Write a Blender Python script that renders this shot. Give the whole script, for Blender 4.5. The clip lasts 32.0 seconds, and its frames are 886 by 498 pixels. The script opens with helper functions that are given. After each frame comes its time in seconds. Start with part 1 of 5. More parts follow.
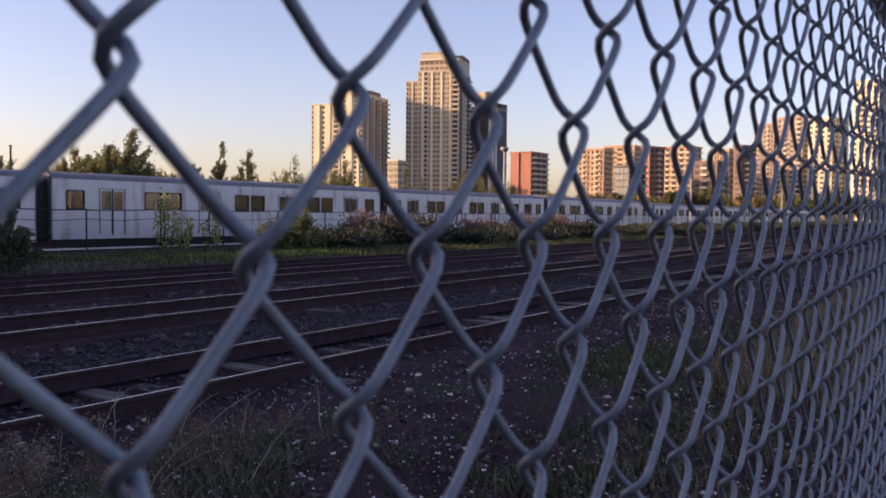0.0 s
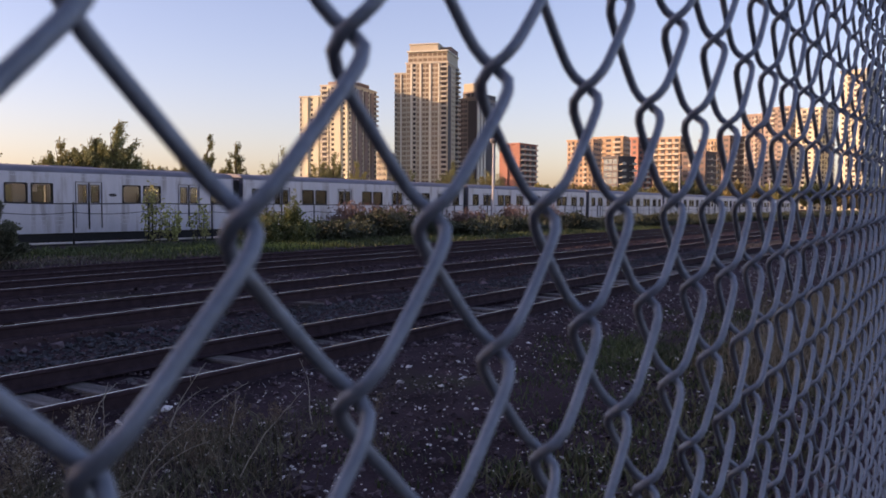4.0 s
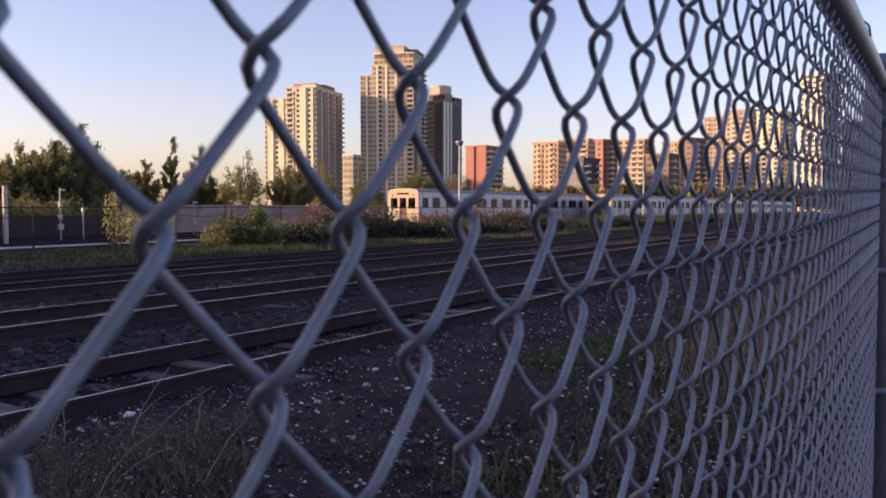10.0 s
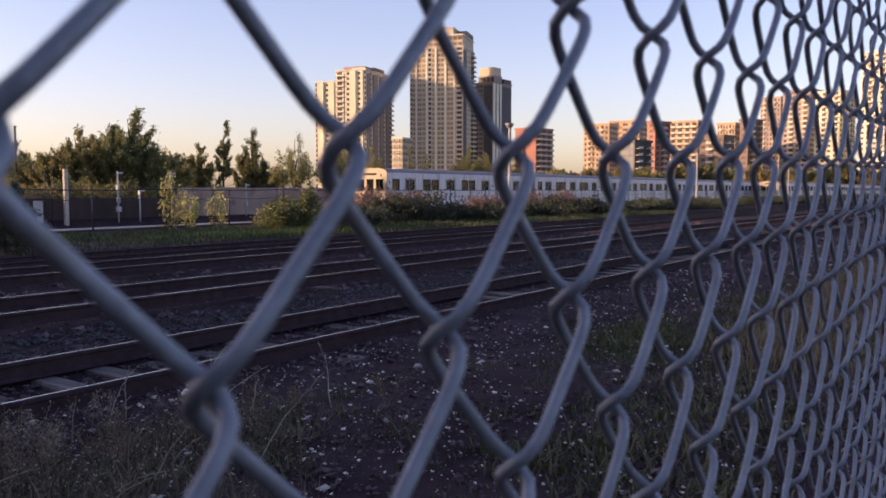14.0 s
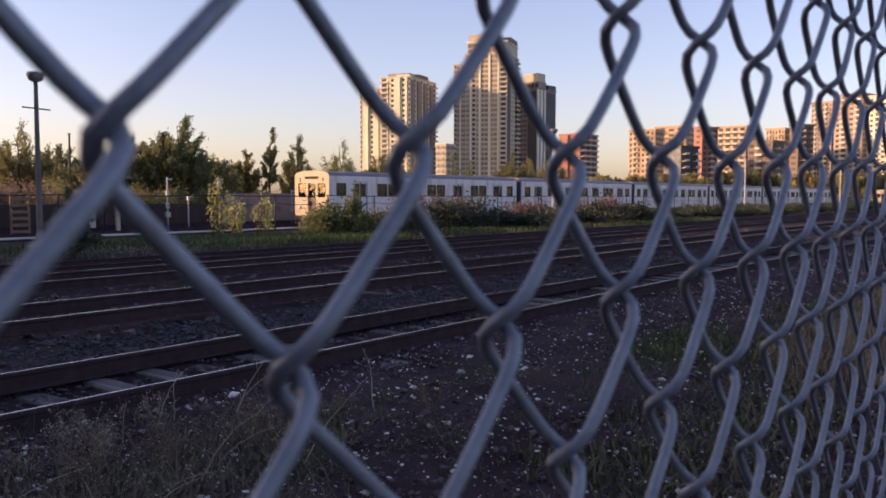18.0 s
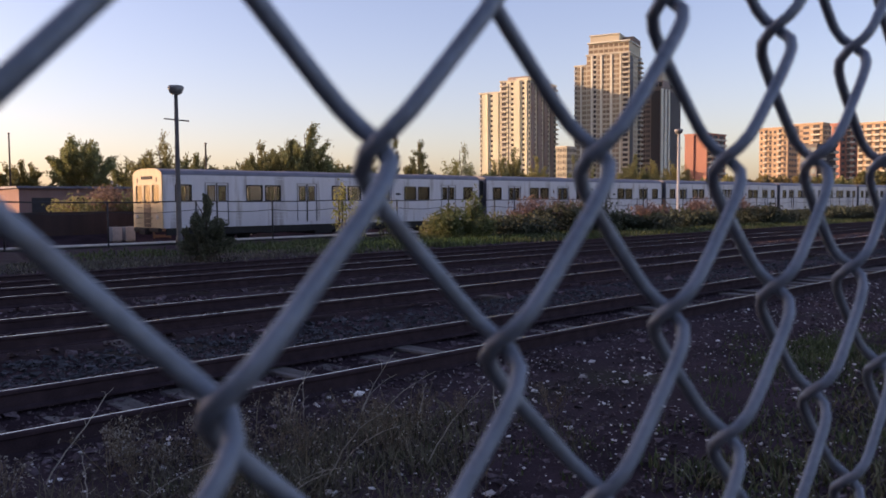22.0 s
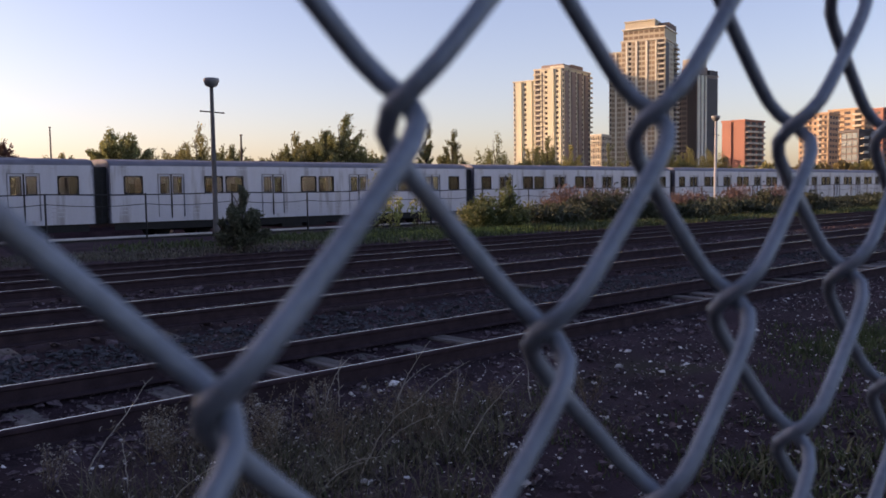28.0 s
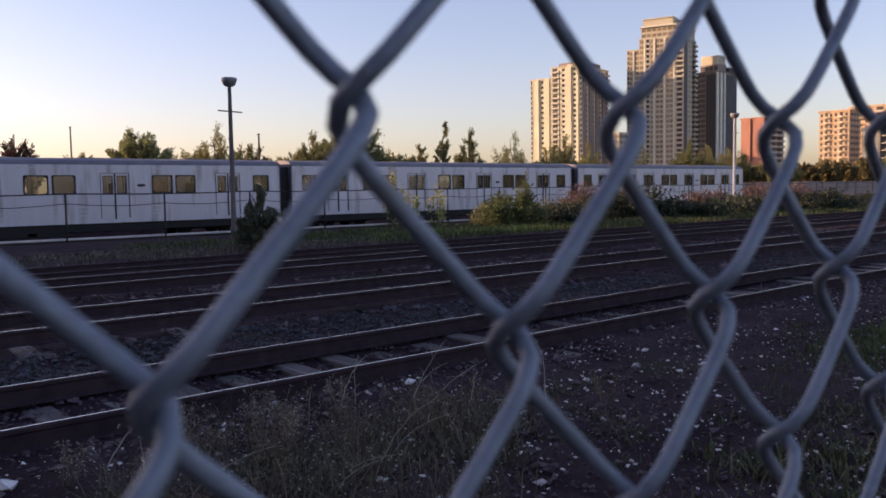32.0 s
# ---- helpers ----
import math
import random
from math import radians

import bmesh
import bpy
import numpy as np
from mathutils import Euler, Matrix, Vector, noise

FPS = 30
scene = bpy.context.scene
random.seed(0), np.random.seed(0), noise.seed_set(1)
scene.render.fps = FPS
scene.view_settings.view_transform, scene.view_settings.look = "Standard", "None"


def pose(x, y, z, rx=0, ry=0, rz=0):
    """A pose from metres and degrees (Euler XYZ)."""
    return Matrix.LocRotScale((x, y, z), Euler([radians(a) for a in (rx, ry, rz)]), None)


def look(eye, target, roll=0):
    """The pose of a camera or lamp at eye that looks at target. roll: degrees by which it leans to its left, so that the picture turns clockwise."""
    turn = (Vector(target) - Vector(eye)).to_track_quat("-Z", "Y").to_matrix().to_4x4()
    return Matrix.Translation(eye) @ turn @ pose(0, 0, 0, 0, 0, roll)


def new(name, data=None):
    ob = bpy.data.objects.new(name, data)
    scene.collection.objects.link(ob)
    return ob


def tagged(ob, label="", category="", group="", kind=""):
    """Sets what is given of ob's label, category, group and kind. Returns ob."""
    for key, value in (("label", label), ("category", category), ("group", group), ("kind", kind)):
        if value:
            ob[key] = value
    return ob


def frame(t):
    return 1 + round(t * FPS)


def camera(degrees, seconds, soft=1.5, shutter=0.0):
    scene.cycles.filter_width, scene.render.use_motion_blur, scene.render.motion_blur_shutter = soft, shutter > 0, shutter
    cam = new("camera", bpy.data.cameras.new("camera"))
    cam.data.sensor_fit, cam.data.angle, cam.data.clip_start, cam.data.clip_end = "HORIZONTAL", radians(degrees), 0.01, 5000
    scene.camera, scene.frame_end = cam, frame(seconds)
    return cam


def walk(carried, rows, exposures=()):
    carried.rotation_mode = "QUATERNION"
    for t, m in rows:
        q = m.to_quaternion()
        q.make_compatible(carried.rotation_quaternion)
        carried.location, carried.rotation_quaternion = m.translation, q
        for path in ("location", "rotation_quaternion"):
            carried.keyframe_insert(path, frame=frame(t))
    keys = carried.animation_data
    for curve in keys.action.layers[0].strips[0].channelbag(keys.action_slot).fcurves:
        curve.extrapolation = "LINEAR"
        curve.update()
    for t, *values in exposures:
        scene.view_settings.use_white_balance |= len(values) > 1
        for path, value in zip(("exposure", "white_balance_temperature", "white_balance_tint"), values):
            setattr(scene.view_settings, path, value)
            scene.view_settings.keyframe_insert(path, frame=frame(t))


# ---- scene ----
cam = camera(56.09, 32.0, soft=1.7)
PATH = [
    (0, pose(-0.1453, -0.1236, 1.6075, 87.57, -0.54, -56.02)),
    (0.5, pose(-0.1430, -0.1114, 1.6044, 87.21, -0.65, -54.53)),
    (1, pose(-0.1456, -0.1061, 1.6052, 87.29, -0.59, -53.33)),
    (1.5, pose(-0.1434, -0.1056, 1.6053, 87.38, -0.56, -53.47)),
    (2, pose(-0.1440, -0.1058, 1.6045, 87.22, 0.07, -53.91)),
    (2.5, pose(-0.1407, -0.1070, 1.6053, 87.06, -0.02, -54.60)),
    (3, pose(-0.1361, -0.1096, 1.6034, 86.80, -0.17, -55.44)),
    (3.5, pose(-0.1332, -0.1102, 1.6023, 86.77, -0.34, -56.41)),
    (4, pose(-0.1303, -0.1084, 1.6021, 87.02, -0.24, -56.76)),
    (4.5, pose(-0.1281, -0.1110, 1.6041, 87.46, -0.02, -57.38)),
    (6.5, pose(-0.1238, -0.1133, 1.6018, 86.94, -0.33, -58.34)),
    (7, pose(-0.1235, -0.1074, 1.5997, 86.57, -0.38, -58.32)),
    (7.5, pose(-0.1250, -0.1038, 1.5987, 86.53, -0.40, -58.74)),
    (8, pose(-0.1282, -0.1135, 1.6019, 87.06, -0.27, -59.25)),
    (8.5, pose(-0.1351, -0.1243, 1.6040, 87.56, -0.11, -58.96)),
    (9, pose(-0.1356, -0.1302, 1.6033, 87.54, -0.11, -58.88)),
    (9.5, pose(-0.1352, -0.1285, 1.6021, 87.29, -0.16, -59.13)),
    (10, pose(-0.1340, -0.1260, 1.6026, 87.18, -0.02, -59.05)),
    (10.5, pose(-0.1352, -0.1204, 1.6015, 86.99, 0.05, -58.28)),
    (11, pose(-0.1358, -0.1175, 1.6009, 86.85, -0.16, -57.78)),
    (11.5, pose(-0.1376, -0.1147, 1.6009, 87.00, -0.15, -57.19)),
    (12, pose(-0.1411, -0.1112, 1.6022, 87.14, 0.17, -56.67)),
    (12.5, pose(-0.1405, -0.1057, 1.5991, 86.73, 0.32, -56.44)),
    (13, pose(-0.1391, -0.1009, 1.5946, 86.28, 0.38, -55.68)),
    (13.5, pose(-0.1367, -0.0989, 1.5931, 86.04, 0.20, -55.57)),
    (14, pose(-0.1372, -0.0949, 1.5913, 86.00, -0.01, -55.68)),
    (14.5, pose(-0.1359, -0.0952, 1.5922, 86.08, 0.01, -55.72)),
    (16.5, pose(-0.1291, -0.1043, 1.5897, 86.23, -0.06, -56.00)),
    (17, pose(-0.1291, -0.1050, 1.5902, 86.18, 0.15, -55.55)),
    (17.5, pose(-0.1354, -0.1010, 1.5900, 86.20, 0.09, -54.03)),
    (18, pose(-0.1476, -0.0985, 1.5898, 86.42, -0.06, -52.69)),
    (18.5, pose(-0.1491, -0.1003, 1.5922, 86.79, 0.16, -52.11)),
    (19, pose(-0.1502, -0.1042, 1.5922, 86.95, 0.21, -51.23)),
    (19.5, pose(-0.1546, -0.1049, 1.5908, 86.86, 0.20, -50.22)),
    (20, pose(-0.1579, -0.1038, 1.5899, 86.80, 0.24, -49.50)),
    (20.5, pose(-0.1567, -0.1034, 1.5895, 86.76, 0.18, -49.00)),
    (21, pose(-0.1616, -0.1038, 1.5892, 86.85, 0.15, -47.94)),
    (21.5, pose(-0.1705, -0.1037, 1.5892, 86.86, 0.18, -46.20)),
    (22, pose(-0.1756, -0.1039, 1.5898, 86.69, 0.41, -44.47)),
    (22.5, pose(-0.1753, -0.1044, 1.5882, 86.41, 0.35, -43.32)),
    (23, pose(-0.1773, -0.1070, 1.5875, 86.38, 0.38, -42.71)),
    (23.5, pose(-0.1762, -0.1078, 1.5888, 86.55, 0.69, -42.63)),
    (24, pose(-0.1744, -0.1071, 1.5907, 86.63, 1.05, -42.56)),
    (24.5, pose(-0.1690, -0.1047, 1.5887, 86.08, 1.20, -41.99)),
    (25, pose(-0.1675, -0.1001, 1.5856, 85.65, 1.05, -41.47)),
    (25.5, pose(-0.1706, -0.0981, 1.5867, 85.82, 0.94, -41.63)),
    (27.5, pose(-0.1610, -0.0915, 1.5858, 85.85, 0.70, -42.19)),
    (28, pose(-0.1631, -0.0905, 1.5863, 86.01, 0.84, -42.15)),
    (28.5, pose(-0.1618, -0.0891, 1.5870, 86.03, 0.96, -42.35)),
    (29, pose(-0.1582, -0.0876, 1.5855, 85.69, 0.97, -42.56)),
    (29.5, pose(-0.1570, -0.0885, 1.5848, 85.62, 1.01, -42.38)),
    (30, pose(-0.1557, -0.0911, 1.5852, 85.74, 0.96, -42.51)),
    (30.5, pose(-0.1555, -0.0927, 1.5857, 85.86, 1.07, -43.05)),
    (31, pose(-0.1557, -0.0962, 1.5863, 86.04, 1.08, -43.08)),
    (31.5, pose(-0.1546, -0.0959, 1.5851, 85.90, 0.94, -42.41)),
    (32, pose(-0.1550, -0.0949, 1.5855, 85.93, 0.95, -40.98)),
]
cam.data.dof.use_dof, cam.data.dof.focus_distance, cam.data.dof.aperture_fstop = True, 30.0, 26.0
EXPOSURES = [(0, 0.16, 7850, 44), (4, 0.16, 7850, 44), (8, 0.21, 7850, 45), (14, 0.27, 7850, 45), (18, 0.20, 7850, 44), (23, 0.10, 7850, 41), (32, 0.08, 7850, 41)]
walk(cam, PATH, EXPOSURES)

# ---- light ----
SUN_AZ = -42.0      # bearing of the sun, degrees from +Y towards +X
SUN_EL = 12.0
world = bpy.data.worlds.new("world")
scene.world = world
world.use_nodes = True
wn = world.node_tree.nodes
sky = wn.new("ShaderNodeTexSky")
sky.sky_type = 'NISHITA'
sky.sun_disc = False
sky.sun_elevation = radians(SUN_EL)
sky.sun_rotation = radians(SUN_AZ)
sky.air_density, sky.dust_density, sky.ozone_density = 1.0, 1.3, 3.0
world.node_tree.links.new(sky.outputs[0], wn["Background"].inputs[0])
wn["Background"].inputs[1].default_value = 0.265

sun_data = bpy.data.lights.new("sun", 'SUN')
sun_data.energy, sun_data.angle, sun_data.color = 5.0, radians(0.6), (1.0, 0.805, 0.52)
sun = new("sun", sun_data)
_a, _e = radians(SUN_AZ), radians(SUN_EL)
sun_from = Vector((math.sin(_a) * math.cos(_e), math.cos(_a) * math.cos(_e), math.sin(_e)))
sun.matrix_basis = look(sun_from * 100, (0, 0, 0))

# ---- materials ----
MATS = {}


def mat(name, c1, c2=None, rough=0.8, metal=0.0, scale=4.0, fine=60.0, bump=0.15, spec=0.5, vary=0.0, stretch=None, stain=None, alpha_trans=0.0):
    """Procedural surface: two colours mixed by coarse and fine noise, bump, and a per-object or per-island variation."""
    if name in MATS:
        return MATS[name]
    m = bpy.data.materials.new(name)
    m.use_nodes = True
    nt = m.node_tree
    b = nt.nodes["Principled BSDF"]
    b.inputs["Roughness"].default_value = rough
    b.inputs["Metallic"].default_value = metal
    b.inputs["Specular IOR Level"].default_value = spec
    c2 = c2 or tuple(v * 0.6 for v in c1)
    tc = nt.nodes.new("ShaderNodeTexCoord")
    mp = nt.nodes.new("ShaderNodeMapping")
    if stretch:
        mp.inputs["Scale"].default_value = stretch
    nt.links.new(tc.outputs["Object"], mp.inputs[0])
    n1 = nt.nodes.new("ShaderNodeTexNoise")
    n1.inputs["Scale"].default_value, n1.inputs["Detail"].default_value = scale, 6
    n2 = nt.nodes.new("ShaderNodeTexNoise")
    n2.inputs["Scale"].default_value, n2.inputs["Detail"].default_value = fine, 3
    for n in (n1, n2):
        nt.links.new(mp.outputs[0], n.inputs[0])
    add = nt.nodes.new("ShaderNodeMath")
    add.operation = 'MULTIPLY_ADD'
    nt.links.new(n2.outputs[0], add.inputs[0])
    add.inputs[1].default_value = 0.5
    nt.links.new(n1.outputs[0], add.inputs[2])
    ramp = nt.nodes.new("ShaderNodeValToRGB")
    ramp.color_ramp.elements[0].position, ramp.color_ramp.elements[1].position = 0.5, 1.0
    ramp.color_ramp.elements[0].color, ramp.color_ramp.elements[1].color = (*c2, 1), (*c1, 1)
    nt.links.new(add.outputs[0], ramp.inputs[0])
    out = ramp.outputs[0]
    if stain:
        n3 = nt.nodes.new("ShaderNodeTexNoise")
        n3.inputs["Scale"].default_value, n3.inputs["Detail"].default_value = stain[1], 8
        nt.links.new(mp.outputs[0], n3.inputs[0])
        r3 = nt.nodes.new("ShaderNodeValToRGB")
        r3.color_ramp.elements[0].position, r3.color_ramp.elements[1].position = stain[2], stain[2] + 0.12
        nt.links.new(n3.outputs[0], r3.inputs[0])
        mx = nt.nodes.new("ShaderNodeMix")
        mx.data_type = 'RGBA'
        nt.links.new(r3.outputs[0], mx.inputs[0])
        nt.links.new(out, mx.inputs[6])
        mx.inputs[7].default_value = (*stain[0], 1)
        out = mx.outputs[2]
    if vary:
        g = nt.nodes.new("ShaderNodeNewGeometry")
        oi = nt.nodes.new("ShaderNodeObjectInfo")
        ad = nt.nodes.new("ShaderNodeMath")
        nt.links.new(g.outputs["Random Per Island"], ad.inputs[0])
        nt.links.new(oi.outputs["Random"], ad.inputs[1])
        mr = nt.nodes.new("ShaderNodeMapRange")
        mr.inputs[1].default_value, mr.inputs[2].default_value = 0.0, 2.0
        mr.inputs[3].default_value, mr.inputs[4].default_value = 1 - vary, 1 + vary
        nt.links.new(ad.outputs[0], mr.inputs[0])
        hs = nt.nodes.new("ShaderNodeHueSaturation")
        nt.links.new(mr.outputs[0], hs.inputs["Value"])
        nt.links.new(out, hs.inputs["Color"])
        out = hs.outputs[0]
    nt.links.new(out, b.inputs["Base Color"])
    if bump:
        bp = nt.nodes.new("ShaderNodeBump")
        bp.inputs["Strength"].default_value, bp.inputs["Distance"].default_value = bump, 0.02
        nt.links.new(add.outputs[0], bp.inputs["Height"])
        nt.links.new(bp.outputs[0], b.inputs["Normal"])
    if alpha_trans:
        # thin leaves let part of the light through
        tr = nt.nodes.new("ShaderNodeBsdfTranslucent")
        nt.links.new(out, tr.inputs[0])
        ms = nt.nodes.new("ShaderNodeMixShader")
        ms.inputs[0].default_value = alpha_trans
        nt.links.new(b.outputs[0], ms.inputs[1])
        nt.links.new(tr.outputs[0], ms.inputs[2])
        nt.links.new(ms.outputs[0], nt.nodes["Material Output"].inputs[0])
    MATS[name] = m
    return m


def glass(name, tint=(0.8, 0.85, 0.85), rough=0.03):
    if name in MATS:
        return MATS[name]
    m = bpy.data.materials.new(name)
    m.use_nodes = True
    nt = m.node_tree
    t = nt.nodes.new("ShaderNodeBsdfTransparent")
    t.inputs[0].default_value = (*tint, 1)
    g = nt.nodes.new("ShaderNodeBsdfGlossy")
    g.inputs["Roughness"].default_value = rough
    fr = nt.nodes.new("ShaderNodeFresnel")
    fr.inputs[0].default_value = 1.5
    ms = nt.nodes.new("ShaderNodeMixShader")
    nt.links.new(fr.outputs[0], ms.inputs[0])
    nt.links.new(t.outputs[0], ms.inputs[1])
    nt.links.new(g.outputs[0], ms.inputs[2])
    nt.links.new(ms.outputs[0], nt.nodes["Material Output"].inputs[0])
    MATS[name] = m
    return m


GALV = mat("galvanised_wire", (0.275, 0.32, 0.372), (0.172, 0.203, 0.245), rough=0.55, metal=0.35, scale=60, fine=500, bump=0.12, vary=0.12, stain=((0.16, 0.15, 0.15), 35, 0.64))
PIPE = mat("galvanised_pipe", (0.34, 0.36, 0.40), (0.22, 0.24, 0.28), rough=0.45, metal=0.6, scale=12, fine=200, bump=0.1)
BALLAST = mat("cinder_ground", (0.066, 0.041, 0.050), (0.018, 0.0115, 0.0145), rough=0.95, spec=0.06, scale=1.3, fine=45, bump=0.9, stain=((0.045, 0.043, 0.028), 0.35, 0.60))
STONE = mat("ballast_stone", (0.20, 0.15, 0.165), (0.05, 0.034, 0.040), rough=0.9, spec=0.15, scale=18, fine=90, bump=0.3, vary=0.55)
STONE_BLUE = mat("blue_grey_stone", (0.080, 0.086, 0.096), (0.042, 0.041, 0.047), rough=0.9, spec=0.1, scale=18, fine=90, bump=0.3, vary=0.45)
PALE_STONE = mat("pale_limestone_chip", (0.74, 0.71, 0.68), (0.46, 0.44, 0.42), rough=0.85, scale=20, fine=90, bump=0.3, vary=0.75)
RAIL_STEEL = mat("polished_rail_head", (0.70, 0.66, 0.63), (0.5, 0.46, 0.43), rough=0.24, metal=1.0, scale=3, fine=90, bump=0.03)
RUST = mat("rusty_rail_web", (0.072, 0.046, 0.053), (0.036, 0.0235, 0.0275), rough=0.95, metal=0.0, spec=0.08, scale=6, fine=90, bump=0.4)
SLEEPER = mat("weathered_sleeper_wood", (0.20, 0.175, 0.165), (0.04, 0.034, 0.032), rough=0.92, scale=3, fine=30, bump=0.6, vary=0.45, stretch=(4, 0.6, 4))
CONCRETE = mat("weathered_concrete", (0.42, 0.40, 0.37), (0.26, 0.245, 0.23), rough=0.9, scale=1.2, fine=25, bump=0.3, stain=((0.12, 0.11, 0.1), 0.7, 0.6))
DARK_METAL = mat("dark_painted_steel", (0.045, 0.045, 0.05), (0.025, 0.025, 0.028), rough=0.6, metal=0.3, scale=8, fine=80, bump=0.1)
ALU = mat("brushed_aluminium_body", (0.57, 0.57, 0.635), (0.45, 0.45, 0.505), rough=0.42, metal=0.35, scale=0.9, fine=14, bump=0.04, stretch=(2.2, 1, 0.3), stain=((0.33, 0.31, 0.33), 0.9, 0.54))
# cab end panel: the low sun's yellow is put into the colour
ALU_END = mat("cab_end_panel", (0.50, 0.42, 0.28), (0.38, 0.32, 0.22), rough=0.6, metal=0.1, scale=2, fine=30, bump=0.05)
ROOF = mat("train_roof_grey", (0.22, 0.215, 0.25), (0.14, 0.135, 0.16), rough=0.65, metal=0.2, scale=1.5, fine=20, bump=0.1)
RUBBER = mat("black_rubber", (0.02, 0.02, 0.022), (0.012, 0.012, 0.012), rough=0.8, scale=8, fine=60, bump=0.1)
INTERIOR = mat("train_interior_lining", (0.22, 0.19, 0.15), (0.13, 0.115, 0.09), rough=0.7, scale=2, fine=20, bump=0.05)
SEAT = mat("red_seat_cloth", (0.22, 0.05, 0.045), (0.13, 0.03, 0.03), rough=0.9, scale=6, fine=60, bump=0.2)
GLASS = glass("tinted_window_glass", (0.74, 0.77, 0.77))
BARK = mat("grey_brown_bark", (0.12, 0.09, 0.07), (0.05, 0.04, 0.032), rough=0.95, scale=6, fine=40, bump=0.6)
LEAF = mat("dark_green_leaf", (0.275, 0.285, 0.125), (0.165, 0.18, 0.08), rough=0.6, scale=2, fine=20, bump=0, vary=0.5, alpha_trans=0.45)
LEAF_OLIVE = mat("olive_leaf", (0.33, 0.305, 0.125), (0.205, 0.2, 0.085), rough=0.6, scale=2, fine=20, bump=0, vary=0.5, alpha_trans=0.45)
LEAF_YELLOW = mat("yellowing_leaf", (0.52, 0.50, 0.19), (0.28, 0.31, 0.11), rough=0.6, scale=2, fine=20, bump=0, vary=0.5, alpha_trans=0.3)
LEAF_AUTUMN = mat("autumn_ochre_leaf", (0.27, 0.215, 0.085), (0.16, 0.13, 0.055), rough=0.65, scale=2, fine=20, bump=0, vary=0.5, alpha_trans=0.25)
LEAF_RED = mat("reddish_seed_head", (0.235, 0.15, 0.132), (0.12, 0.08, 0.07), rough=0.8, scale=2, fine=20, bump=0, vary=0.5, alpha_trans=0.25)
LEAF_BUSH = mat("fresh_green_leaf", (0.20, 0.235, 0.085), (0.10, 0.125, 0.045), rough=0.6, scale=2, fine=20, bump=0, vary=0.5, alpha_trans=0.35)
LEAF_FEATHER = mat("grey_green_needle", (0.135, 0.15, 0.095), (0.075, 0.085, 0.056), rough=0.7, scale=2, fine=20, bump=0, vary=0.45, alpha_trans=0.2)
# lighter copy of the grass green, with sunlight put into the colour
GRASS_LIT = mat("sunlit_grass_blade", (0.21, 0.26, 0.06), (0.11, 0.15, 0.035), rough=0.7, scale=2, fine=20, bump=0, vary=0.5, alpha_trans=0.3)
LEAF_GRASS = mat("green_grass_blade", (0.085, 0.12, 0.042), (0.042, 0.06, 0.023), rough=0.7, scale=2, fine=20, bump=0, vary=0.5, alpha_trans=0.25)
# green hedge leaf, darkened further: the hedge's shade is in the colour
LEAF_HEDGE = mat("shaded_hedge_leaf", (0.070, 0.088, 0.046), (0.040, 0.050, 0.027), rough=0.65, scale=2, fine=20, bump=0, vary=0.5, alpha_trans=0.12)
WEED = mat("dry_brown_weed", (0.165, 0.138, 0.086), (0.06, 0.050, 0.033), rough=0.9, scale=4, fine=40, bump=0, vary=0.55)
WEED_OLIVE = mat("withered_olive_leaf", (0.145, 0.140, 0.070), (0.062, 0.060, 0.032), rough=0.85, scale=4, fine=40, bump=0, vary=0.5)
LEAF_MAROON = mat("dark_maroon_leaf", (0.085, 0.035, 0.032), (0.045, 0.02, 0.018), rough=0.65, scale=2, fine=20, bump=0, vary=0.5, alpha_trans=0.2)
TWIG = mat("red_brown_twig", (0.25, 0.185, 0.125), (0.12, 0.088, 0.060), rough=0.9, scale=6, fine=60, bump=0, vary=0.4)
# warm brown shrub colour, standing in for a lit reddish band
SCRUB = mat("pinkish_brown_scrub", (0.38, 0.25, 0.17), (0.22, 0.145, 0.1), rough=0.8, scale=2, fine=20, bump=0, vary=0.5, alpha_trans=0.25)
VERGE = mat("grey_olive_grass", (0.135, 0.125, 0.092), (0.07, 0.065, 0.052), rough=0.85, scale=1, fine=20, bump=0, vary=0.5)
STRAW = mat("dry_straw_stalk", (0.27, 0.22, 0.15), (0.13, 0.105, 0.07), rough=0.9, scale=6, fine=60, bump=0, vary=0.5)
STALK = mat("pale_bleached_stalk", (0.42, 0.38, 0.32), (0.28, 0.25, 0.2), rough=0.9, scale=8, fine=60, bump=0.1)


